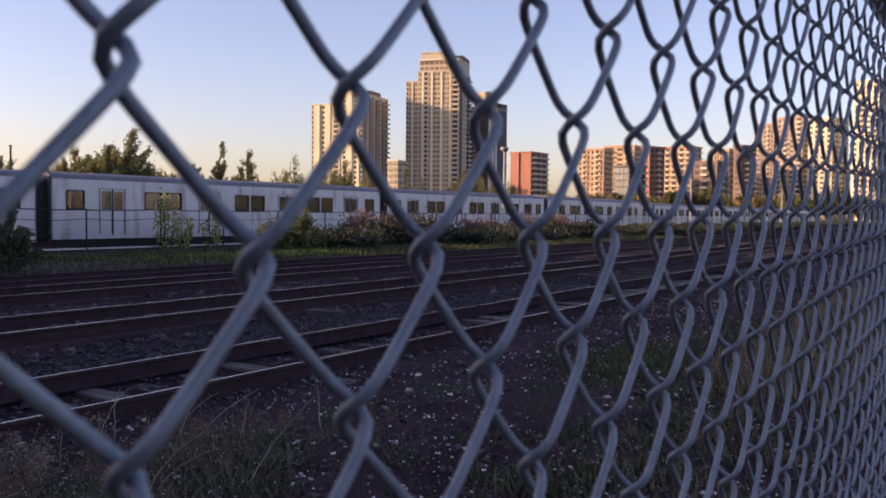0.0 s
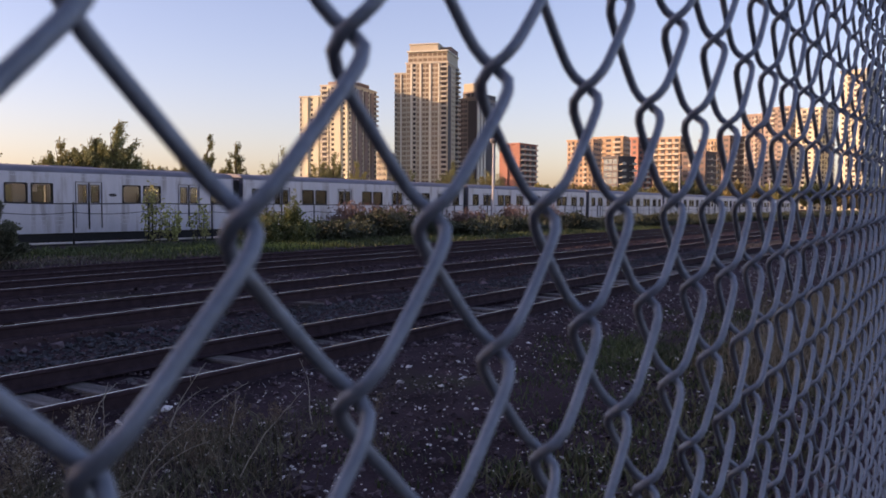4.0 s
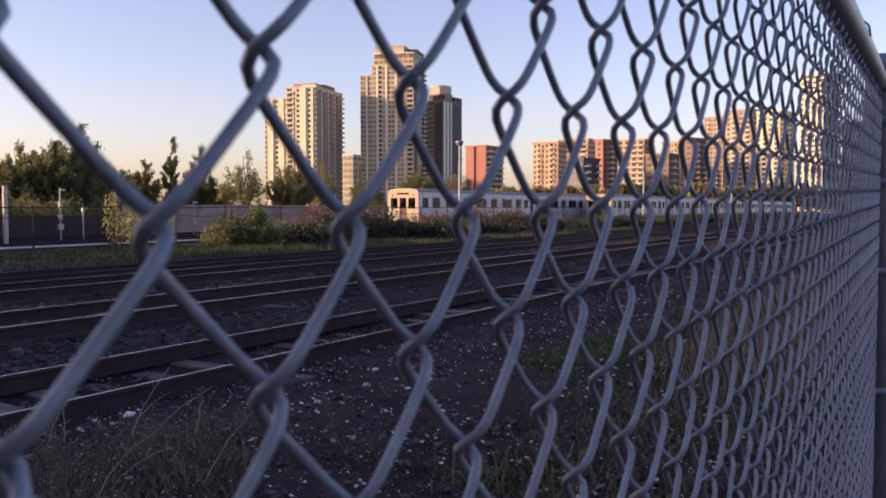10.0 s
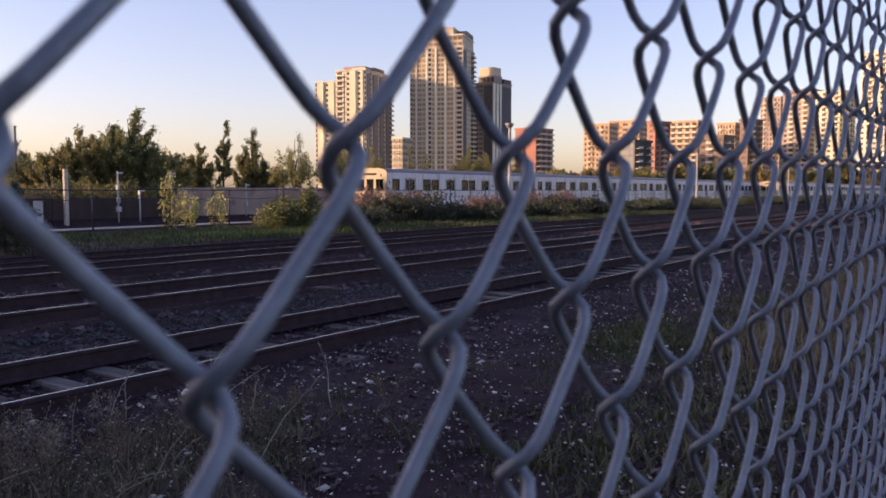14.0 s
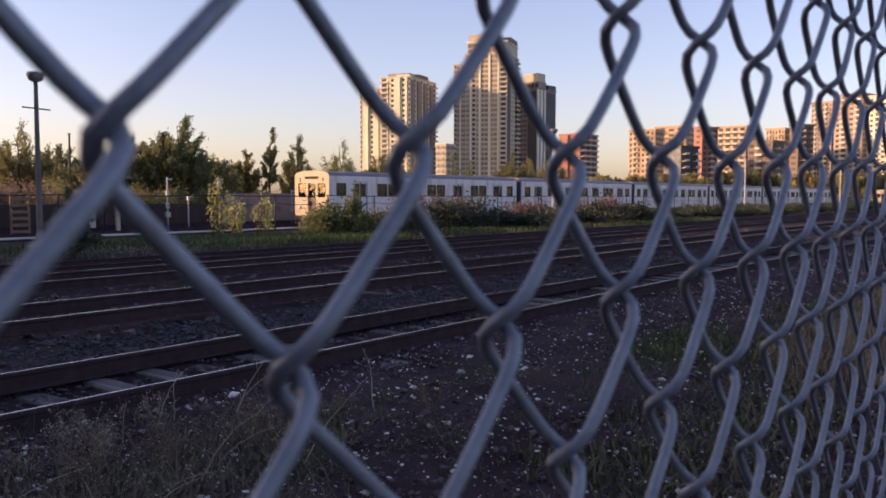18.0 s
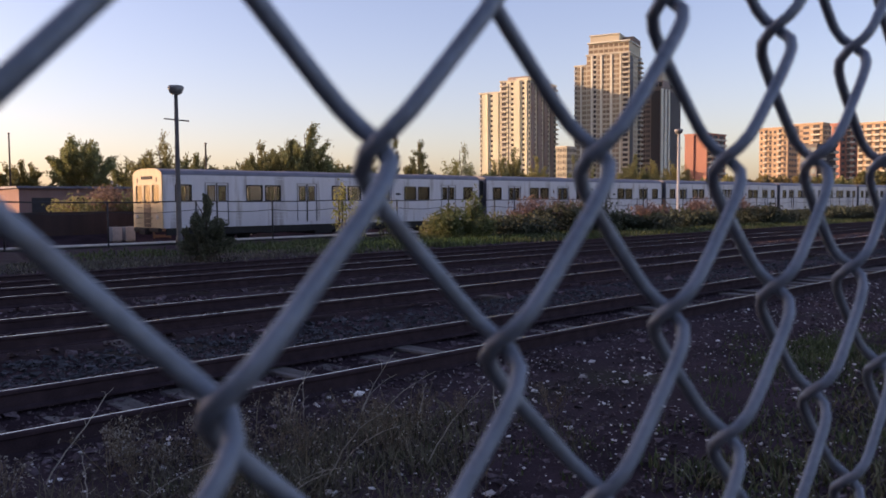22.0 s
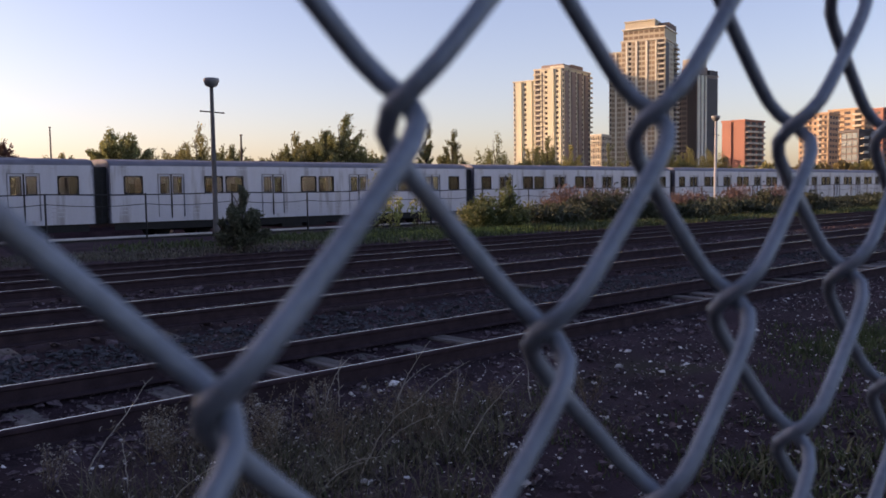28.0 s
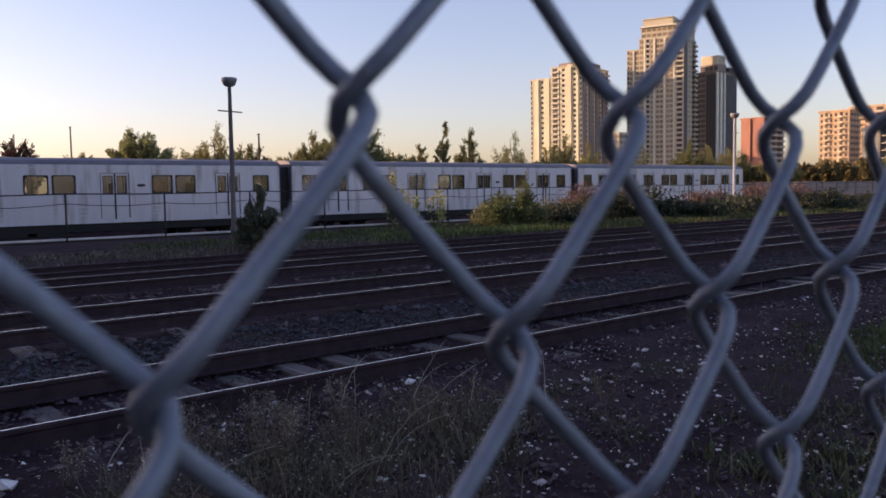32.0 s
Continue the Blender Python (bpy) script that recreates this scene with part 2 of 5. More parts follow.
# ---- mesh building ----
class Build:
    """Collects boxes, tubes and loose faces, with a material slot for each face."""

    def __init__(self):
        self.v, self.f, self.s, self.smooth = [], [], [], []

    def faces(self, verts, faces, slot=0, smooth=False):
        o = len(self.v)
        self.v.extend([tuple(p) for p in verts])
        for q in faces:
            self.f.append(tuple(i + o for i in q))
            self.s.append(slot)
            self.smooth.append(smooth)
        return self

    def box(self, x0, x1, y0, y1, z0, z1, slot=0, c=0.0):
        """A box; c: chamfer of the upright edges and of the rims."""
        if not c:
            v = [(x, y, z) for z in (z0, z1) for y in (y0, y1) for x in (x0, x1)]
            return self.faces(v, [(0, 2, 3, 1), (4, 5, 7, 6), (0, 1, 5, 4), (2, 6, 7, 3), (0, 4, 6, 2), (1, 3, 7, 5)], slot)
        ring = lambda z, d: [(x0 + d + c, y0 + d, z), (x1 - d - c, y0 + d, z), (x1 - d, y0 + d + c, z), (x1 - d, y1 - d - c, z), (x1 - d - c, y1 - d, z), (x0 + d + c, y1 - d, z), (x0 + d, y1 - d - c, z), (x0 + d, y0 + d + c, z)]
        rings = [ring(z0, c * 0.7), ring(z0 + c, 0), ring(z1 - c, 0), ring(z1, c * 0.7)]
        v = [p for r in rings for p in r]
        f = [tuple(range(7, -1, -1)), tuple(range(24, 32))]
        for k in range(3):
            for i in range(8):
                j = (i + 1) % 8
                f.append((k * 8 + i, k * 8 + j, k * 8 + 8 + j, k * 8 + 8 + i))
        return self.faces(v, f, slot)

    def tube(self, pts, radii, sides=6, slot=0, caps=True):
        pts = [Vector(p) for p in pts]
        if not hasattr(radii, "__len__"):
            radii = [radii] * len(pts)
        v, f = [], []
        side = None
        for i, p in enumerate(pts):
            d = (pts[min(i + 1, len(pts) - 1)] - pts[max(i - 1, 0)]).normalized()
            if side is None:
                side = d.orthogonal().normalized()
            side = (side - d * side.dot(d)).normalized()
            up = d.cross(side)
            for k in range(sides):
                a = 2 * math.pi * k / sides
                v.append(p + (side * math.cos(a) + up * math.sin(a)) * radii[i])
        n = len(pts)
        for i in range(n - 1):
            for k in range(sides):
                j = (k + 1) % sides
                f.append((i * sides + k, i * sides + j, (i + 1) * sides + j, (i + 1) * sides + k))
        if caps:
            f.append(tuple(range(sides - 1, -1, -1)))
            f.append(tuple((n - 1) * sides + k for k in range(sides)))
        return self.faces(v, f, slot, True)

    def profile(self, outline, x0, x1, slot=0, smooth=False):
        """An outline in (y, z), drawn along x."""
        n = len(outline)
        v = [(x, y, z) for x in (x0, x1) for y, z in outline]
        f = [(i, (i + 1) % n, n + (i + 1) % n, n + i) for i in range(n)]
        f += [tuple(range(n - 1, -1, -1)), tuple(range(n, 2 * n))]
        return self.faces(v, f, slot, smooth)

    def mesh(self, name, *mats, weld=False):
        me = bpy.data.meshes.new(name)
        me.from_pydata(self.v, [], self.f)
        for m in mats:
            me.materials.append(m)
        me.polygons.foreach_set("material_index", self.s)
        me.polygons.foreach_set("use_smooth", self.smooth)
        me.update()
        if weld:
            bm = bmesh.new()
            bm.from_mesh(me)
            bmesh.ops.remove_doubles(bm, verts=bm.verts, dist=0.0005)
            bm.to_mesh(me)
            bm.free()
        return me


def part(name, data, parent, label="", at=None):
    ob = new(name, data)
    ob.parent = parent
    if at is not None:
        ob.matrix_basis = at
    return tagged(ob, label) if label else ob


def thing(name, label, category, group="", kind="", data=None, at=None):
    ob = new(name, data)
    if at is not None:
        ob.matrix_basis = at
    return tagged(ob, label, category, group, kind)


def quad_soup(name, centres, size, m, rng, stretch=1.0, upright=0.0, along=None):
    """Many small leaf faces: bent diamonds round the given centres; along: the way of the twig on which each one sits."""
    c = np.asarray(centres)
    n = len(c)
    a = rng.normal(size=(n, 3))
    if along is not None:
        a = a * 0.42 + along
    a[:, 2] = a[:, 2] * (1 - upright) + upright * 2 * np.sign(a[:, 2] + 1e-9)
    a /= np.linalg.norm(a, axis=1)[:, None]
    b = np.cross(a, rng.normal(size=(n, 3)))
    b /= np.linalg.norm(b, axis=1)[:, None]
    s = (size * rng.uniform(0.55, 1.3, n))[:, None]
    lift = np.cross(a, b) * s * 0.18
    v = np.stack([c - a * s * stretch, c + b * s * 0.5 + lift, c + a * s * stretch, c - b * s * 0.5 + lift], 1).reshape(-1, 3)
    me = bpy.data.meshes.new(name)
    f = np.arange(4 * n).reshape(n, 4)
    tri = np.concatenate([f[:, [0, 1, 2]], f[:, [0, 2, 3]]])
    me.from_pydata(v.tolist(), [], tri.tolist())
    me.materials.append(m)
    me.update()
    return me


# ---- ground ----
def ground_z(x, y):
    pts = [(-6000, 0), (2.5, 0.0), (4.7, -0.10), (5.7, -0.085), (5.9, -0.155), (7.1, -0.155), (7.3, -0.085), (8.4, -0.10), (9.2, -0.09), (11.9, -0.09), (12.8, -0.09), (19.0, -0.10), (20.2, -0.02), (22, 0.0), (28.0, 0.0), (29.9, -0.02), (30.15, -0.05), (30.9, -0.55), (42.6, -0.55), (43.4, -0.3), (47.0, 0.4), (60, 0.5), (6000, 0.5)]
    return float(np.interp(y, [p[0] for p in pts], [p[1] for p in pts]))


def ground():
    xs = sorted({-4500, -1200, -300, -90, -40, -20, *np.arange(-10, 30, 0.3).round(2), *np.arange(30, 130, 2.5).round(2), 160, 230, 400, 800, 1600, 4500})
    ys = sorted({-4500, -900, -200, -40, -12, -5, -2.0, *np.arange(-1.2, 18, 0.3).round(2), 5.7, 5.9, 7.1, 7.3, *np.arange(18, 60, 0.9).round(2), 75, 100, 160, 300, 700, 1800, 4500})
    v = []
    for y in ys:
        base = ground_z(0, y)
        for x in xs:
            near = 1.0 if (-12 < x < 130 and -3 < y < 31) else 0.0
            bump = (noise.noise(Vector((x * 0.7, y * 0.7, 0.3))) * 0.035 + noise.noise(Vector((x * 2.6, y * 2.6, 1.7))) * 0.016) * near
            v.append((x, y, base + bump))
    w = len(xs)
    f = [(j * w + i, j * w + i + 1, (j + 1) * w + i + 1, (j + 1) * w + i) for j in range(len(ys) - 1) for i in range(w - 1)]
    b = Build().faces(v, f, 0, True)
    return thing("ground", "dark cinder and gravel ground of the rail yard", "ground", kind="structure", data=b.mesh("ground", BALLAST))


ground()


# ---- chain-link fence ----
FENCE = Matrix(((0.99974, -0.00494, -0.02095, 0.0), (0.00500, 1.00003, 0.00042, 0.0), (0.02099, -0.00058, 0.99977, 1.6), (0, 0, 0, 1)))
MESH_P, MESH_H, WIRE_R = 0.05958, 0.07347, 0.00162
FRONT, BACK, HOOK = -0.00589, 0.00524, 0.00157   # how far the upstrokes, the downstrokes and the hooks stand out
TOP_Z, LOW_Z = 0.236, -1.56
POST_X = 2.20


def wire_mesh(odd, per, sides):
    z0 = -0.5 * MESH_H * (1 if not odd else 0) - 22 * MESH_H
    pts = []
    n = int((TOP_Z - z0) / MESH_H * per)
    for i in range(n + 1):
        ph = 2 * math.pi * i / per
        x = -(MESH_P / 4 + HOOK) * math.asin(0.98 * math.cos(ph)) / math.asin(0.98)
        y = (FRONT if math.sin(ph) > 0 else -BACK) * math.tanh(3.0 * math.sin(ph)) / math.tanh(3.0)
        z = z0 + MESH_H * i / per
        if z > LOW_Z:
            pts.append((x, y, z))
    pts = pts[:len(pts) - 1]
    return Build().tube(pts, WIRE_R, sides).mesh("wire", GALV)


def chain_link_fence():
    fence = thing("chain_link_fence", "galvanised chain-link fence with a steel pipe top rail", "fence", at=FENCE)
    fine = [wire_mesh(o, 24, 8) for o in (False, True)]
    rough = [wire_mesh(o, 8, 4) for o in (False, True)]
    rng = random.Random(4)
    step = MESH_P / 2
    for w in range(int(-0.76 / step), int(POST_X / step) - 1):
        x = (w + 0.5) * step
        sharp = -0.36 < x < 1.3
        mid = x >= 1.3
        me = (fine if sharp or mid else rough)[w % 2]
        part("wire", me, fence, at=pose(x, rng.uniform(-0.0006, 0.0006), rng.uniform(-0.0008, 0.0008), 0, rng.uniform(-0.05, 0.05), rng.uniform(-2.0, 2.0)))
    # rails, posts and their fittings
    part("top_rail", Build().tube([(x, 0, TOP_Z + 0.006 + 0.0205) for x in np.linspace(-0.76, POST_X - 0.02, 12)], 0.0210, 20).mesh("top_rail", PIPE), fence, "grey galvanised steel pipe top rail")
    for px in (-0.79, POST_X):
        b = Build().tube([(0, 0, -1.75), (0, 0, TOP_Z + 0.03), (0, 0, TOP_Z + 0.055)], [0.0365, 0.0365, 0.0365], 24)
        b.tube([(0, 0, TOP_Z + 0.055), (0, 0, TOP_Z + 0.075), (0, 0, TOP_Z + 0.092), (0, 0, TOP_Z + 0.1)], [0.040, 0.040, 0.03, 0.012], 24)
        post = part("post", b.mesh("post", PIPE), fence, "round galvanised terminal post", at=pose(px, 0, 0))
        for k, z in enumerate((0.17, 0.02, -0.2, -0.5, -0.8, -1.1, -1.4)):
            part("tension_band", Build().tube([(0, 0, -0.011), (0, 0, 0.011)], 0.0385, 24).mesh("band", GALV), post, at=pose(0, 0, z))
        part("rail_cup", Build().tube([(-0.075, 0, 0), (-0.02, 0, 0)], [0.0245, 0.026], 20).mesh("rail_cup", PIPE), post, at=pose(0, 0, TOP_Z + 0.0265, 0, 0, 0 if px > 0 else 180))
        part("tension_bar", Build().box(-0.056, -0.050, -0.006, 0.006, LOW_Z, TOP_Z - 0.02).mesh("bar", GALV), post, at=pose(0, 0, 0, 0, 0, 0 if px > 0 else 180))
    for x in np.arange(-0.5, POST_X - 0.2, 0.48):
        b = Build().tube([(x + 0.002 * k, 0.0245 * math.sin(k * 0.7), TOP_Z + 0.0265 - 0.0265 * math.cos(k * 0.7)) for k in range(8)], 0.0018, 5)
        part("tie_wire", b.mesh("tie_wire", GALV), fence)
    # the next bays
    bay = [wire_mesh(o, 6, 4) for o in (False, True)]
    for lo, hi in ((-3.83, -0.85), (POST_X + 0.06, POST_X + 3.0)):
        for w in range(int(lo / step), int(hi / step)):
            part("wire", bay[w % 2], fence, at=pose((w + 0.5) * step, 0, 0))
        part("top_rail", Build().tube([(lo - 0.04, 0, TOP_Z + 0.0265), (hi + 0.04, 0, TOP_Z + 0.0265)], 0.0210, 12).mesh("top_rail", PIPE), fence)
    for px in (-3.87, POST_X + 3.04):
        part("post", Build().tube([(px, 0, -1.75), (px, 0, TOP_Z + 0.06)], 0.03, 16).mesh("post", PIPE), fence)
    return fence


chain_link_fence()


# ---- railway tracks ----
def rail_mesh(x0, x1, worn):
    o = [(-0.07, 0), (0.07, 0), (0.07, 0.012), (0.014, 0.03), (0.011, 0.125), (0.036, 0.138), (0.036, 0.162), (0.026, 0.170), (worn, 0.172), (-worn, 0.172), (-0.026, 0.170), (-0.036, 0.162), (-0.036, 0.138), (-0.011, 0.125), (-0.014, 0.03), (-0.07, 0.012)]
    n = len(o)
    b = Build()
    v = [(x, y, z) for x in (x0, x1) for y, z in o]
    for i in range(n):
        j = (i + 1) % n
        b.faces([v[i], v[j], v[n + j], v[n + i]], [(0, 1, 2, 3)], 1 if i == 8 else 0)
    b.faces(v, [tuple(range(n - 1, -1, -1)), tuple(range(n, 2 * n))], 0)
    return b.mesh("rail", RUST, RAIL_STEEL)


def sleeper_mesh(seed):
    rng = random.Random(seed)
    b = Build().box(-0.12, 0.12, -1.3, 1.3, -0.16, 0.0, c=0.018)
    b.v = [(x + rng.uniform(-.008, .008), y + rng.uniform(-.01, .01), z + rng.uniform(-.006, .006)) for x, y, z in b.v]
    return b.mesh("sleeper", SLEEPER)


SLEEPERS = [sleeper_mesh(s) for s in range(4)]


def railway_track(y0, y1, top, x0, x1, first, last, label, step=0.56, worn=0.009, sunk=0.0):
    """Two rails at y0 and y1, sleepers as parts from first to last, the rest joined."""
    tr = thing("railway_track", label, "railway track", group="tracks in front of the fence", kind="", at=pose(0, 0, top - 0.172))
    me = rail_mesh(x0, x1, worn)
    for y in (y0, y1):
        part("rail", me, tr, "rusty steel rail with a worn bright head", at=pose(0, y, 0))
    rng = random.Random(int(y0 * 10))
    mid = (y0 + y1) / 2
    rest = Build()
    x = x0 + 0.3
    while x < x1:
        px, dz, yaw = x + rng.uniform(-.05, .05), rng.uniform(-.07, .0) - sunk, rng.uniform(-3, 3)
        if first <= x <= last:
            part("sleeper", SLEEPERS[rng.randrange(4)], tr, at=pose(px, mid + rng.uniform(-.06, .06), dz, 0, 0, yaw))
        else:
            rest.box(px - .12, px + .12, mid - 1.3, mid + 1.3, -0.16 + dz, dz)
        x += step
    if rest.v:
        tagged(part("sleeper_rest", rest.mesh("sleeper_rest", SLEEPER), tr), kind="stuff")
    return tr


railway_track(5.82, 7.20, 0.07, -40, 260, -4, 70, "near railway track with rusty rails on weathered wooden sleepers")
railway_track(9.65, 11.12, 0.15, -40, 260, 0, 40, "rusty railway track with polished rail heads on dark ballast", worn=0.015, sunk=0.06)
railway_track(13.86, 15.32, 0.15, -40, 260, 4, 40, "rusty railway track with polished rail heads near the verge", worn=0.015, sunk=0.07)
railway_track(17.15, 18.60, 0.10, -40, 260, 6, 40, "disused dark rusty railway track beside the weedy verge", worn=0.003, sunk=0.09)
for yc, nm in ((34.57, "subway track in the cutting on the near side"), (39.27, "subway track in the cutting on the far side")):
    railway_track(yc - 0.75, yc + 0.75, -0.40, -140, 330, 0, 0, nm, 0.7)


# ---- loose stones ----
def stones(name, label, n, xr, yr, size, m, seed, dens=None):
    rng = np.random.default_rng(seed)
    base = np.array([(1, 0, 0), (-1, 0, 0), (0, 1, 0), (0, -1, 0), (0, 0, 1), (0, 0, -1)], float)
    tri = np.array([(0, 2, 4), (2, 1, 4), (1, 3, 4), (3, 0, 4), (2, 0, 5), (1, 2, 5), (3, 1, 5), (0, 3, 5)])
    x = xr[0] + (xr[1] - xr[0]) * rng.random(n) ** 1.5
    y = yr[0] + (yr[1] - yr[0]) * rng.random(n)
    s = size * rng.lognormal(0, 0.55, n).clip(0.35, 3.6)
    z = np.array([ground_z(a, b) for a, b in zip(x, y)])
    v = base[None] * (s[:, None, None] * rng.uniform(0.45, 1.2, (n, 6, 1))) + rng.normal(0, 0.16, (n, 6, 3)) * s[:, None, None]
    q = rng.normal(size=(n, 4))
    q /= np.linalg.norm(q, axis=1)[:, None]
    qw, qv = q[:, None, :1], np.broadcast_to(q[:, None, 1:], v.shape)
    t = 2 * np.cross(qv, v)
    v = v + qw * t + np.cross(qv, t)
    v[:, :, 2] *= 0.6
    v = (v + np.stack([x, y, z + s * 0.15 + 0.006], -1)[:, None, :]).reshape(-1, 3)
    f = (np.arange(n)[:, None, None] * 6 + tri[None]).reshape(-1, 3)
    me = bpy.data.meshes.new(name)
    me.from_pydata(v.tolist(), [], f.tolist())
    me.materials.append(m)
    me.update()
    return thing(name, label, "gravel", kind="stuff", data=me)


stones("dark_gravel", "dark loose gravel and cinders on the ground", 44000, (-1, 26), (0.6, 8.6), 0.0135, STONE, 1)
stones("pale_gravel", "scattered pale limestone chips on the dark ground", 9500, (-1, 34), (0.8, 5.7), 0.0095, PALE_STONE, 2)
stones("white_stones", "larger white stones strewn over the dark ground", 330, (0.5, 24), (1.4, 5.6), 0.020, PALE_STONE, 12)
stones("blue_ballast", "blue-grey crushed stone ballast between the tracks", 17000, (-3, 45), (7.6, 9.3), 0.022, STONE_BLUE, 3)
stones("track_ballast", "dark ballast stones round the sleepers", 7000, (-3, 50), (4.9, 8.1), 0.02, STONE, 5)
stones("far_ballast", "dark ballast stones between the far rails", 11500, (-3, 60), (8.9, 19.2), 0.034, STONE, 6)


# ---- plants ----
def tree(name, label, x, y, height, crown_w, crown_low, seed, m=None, leaves=2600, leaf=0.16, style="round", category="tree", drop=0.5):
    """Trunk, upswept leaders with side twigs, and leaves along the twigs. style: round, spiky or slim; drop: how far the outer leaders stay below the top."""
    leaves = int(leaves * (5.4 if style == "spiky" else 4.2))
    rng = np.random.default_rng(seed)
    tr = thing(name, label, category, at=pose(x, y, ground_z(x, y) - 0.05))
    b = Build()
    lean = rng.normal(0, 0.02, 2) * height
    r0 = 0.014 * height + 0.02
    steps = 6
    spine = np.array([(lean[0] * k / steps + rng.normal(0, 0.02) * k, lean[1] * k / steps + rng.normal(0, 0.02) * k, height * 0.9 * k / steps) for k in range(steps + 1)])
    b.tube(spine, [r0 * (1 - 0.85 * k / steps) for k in range(steps + 1)], 7)
    n = {"round": 26, "spiky": 22, "slim": 11}[style]
    starts, ends, weight = [], [], []
    for k in range(n):
        rr = math.sqrt((k + 0.3) / n)
        az = k * 2.39996 + rng.normal(0, 0.35)
        if style == "round":
            tz = height * (crown_low + 0.12 + (0.88 - crown_low) * math.sqrt(max(0.0, 1 - 0.9 * rr * rr)) * rng.uniform(0.78, 1.02))
        else:
            tz = height * (1 - drop * rr ** 1.1) * (1.0 if k == 0 else rng.uniform(0.72, 1.0))
        out = rr * crown_w * 0.5 * rng.uniform(0.75, 1.12)
        bz = tz * rng.uniform(0.12, 0.5) if style != "slim" else tz * rng.uniform(0.5, 0.8)
        base = np.array([np.interp(bz, spine[:, 2], spine[:, i]) for i in range(3)])
        tip = np.array([lean[0] * tz / height + math.cos(az) * out, lean[1] * tz / height + math.sin(az) * out, tz])
        line = [base + (tip - base) * np.array([f ** 0.65, f ** 0.65, f]) + rng.normal(0, 0.015, 3) * height * (0 < f < 1) for f in (0, 0.2, 0.4, 0.6, 0.8, 1.0)]
        b.tube(line, [r0 * (0.42 - 0.37 * f) for f in (0, 0.2, 0.4, 0.6, 0.8, 1.0)], 5)
        ln = np.linalg.norm(tip - base)
        starts.append(line[4])
        ends.append(tip + (tip - line[4]) * 0.25)
        weight.append(0.05 * height)
        for q in range(11):
            f = 0.22 + 0.74 * (q + rng.random()) / 11
            i = min(int(f * 5), 4)
            p = line[i] + (line[i + 1] - line[i]) * (f * 5 - i)
            d = (line[i + 1] - line[i])
            d = d / (np.linalg.norm(d) + 1e-6) * 0.85 + rng.normal(0, 0.38, 3) + np.array([math.cos(az), math.sin(az), 0.85]) * 0.5
            d /= np.linalg.norm(d)
            tl = min(ln * rng.uniform(0.16, 0.46) * (1.2 - 0.75 * f), 0.2 * height)
            b.tube([p, p + d * tl], [r0 * 0.1, r0 * 0.03], 3, caps=False)
            starts.append(p)
            ends.append(p + d * tl)
            weight.append(tl)
    part("trunk", b.mesh("trunk", BARK), tr, "grey-brown trunk and limbs")
    w = np.array(weight)
    which = rng.choice(len(w), leaves, p=w / w.sum())
    u = rng.uniform(0.05, 1.08, leaves)[:, None]
    c = np.array(starts)[which] * (1 - u) + np.array(ends)[which] * u
    c += rng.normal(size=(leaves, 3)) * (0.008 * height + 0.012 * crown_w)
    way = np.array(ends)[which] - np.array(starts)[which]
    way /= np.linalg.norm(way, axis=1)[:, None] + 1e-6
    part("crown", quad_soup("crown", c, leaf, m or LEAF, rng, 1.25, along=way), tr)
    return tr


def shrub(name, label, x, y, w, d, h, seed, m, leaves=1500, leaf=0.11, stems=9, category="shrub", upright=0.0):
    rng = np.random.default_rng(seed)
    sh = thing(name, label, category, at=pose(x, y, ground_z(x, y) - 0.03))
    b = Build()
    tips = []
    for k in range(stems):
        az, r = rng.uniform(0, 6.28), math.sqrt(rng.random())
        base = np.array([math.cos(az) * r * w * 0.3, math.sin(az) * r * d * 0.3, 0])
        tip = np.array([math.cos(az) * r * w * 0.5, math.sin(az) * r * d * 0.5, h * (0.95 - 0.45 * r * r) * rng.uniform(0.75, 1.05)])
        b.tube([base, base * 0.5 + tip * 0.5 + rng.normal(0, 0.05, 3), tip], [0.018, 0.012, 0.004], 4)
        tips.append((base, tip))
    tagged(part("stem", b.mesh("stems", BARK), sh), kind="stuff")
    which = rng.integers(0, stems, leaves)
    t = rng.random(leaves) ** 0.6
    c = np.array([tips[i][0] for i in which]) * (1 - t)[:, None] + np.array([tips[i][1] for i in which]) * t[:, None]
    c += rng.normal(size=(leaves, 3)) * np.array([w, d, h]) * 0.09
    c[:, 2] = c[:, 2].clip(0.03, None)
    part("foliage", quad_soup("leaves", c, leaf, m, rng, 1.0 + upright, upright), sh)
    return sh


def polar(bearing, y):
    """The place on the line Y = y at that bearing (degrees from +Y towards +X)."""
    return (y - 0.0) * math.tan(radians(bearing)) - 0.15, y


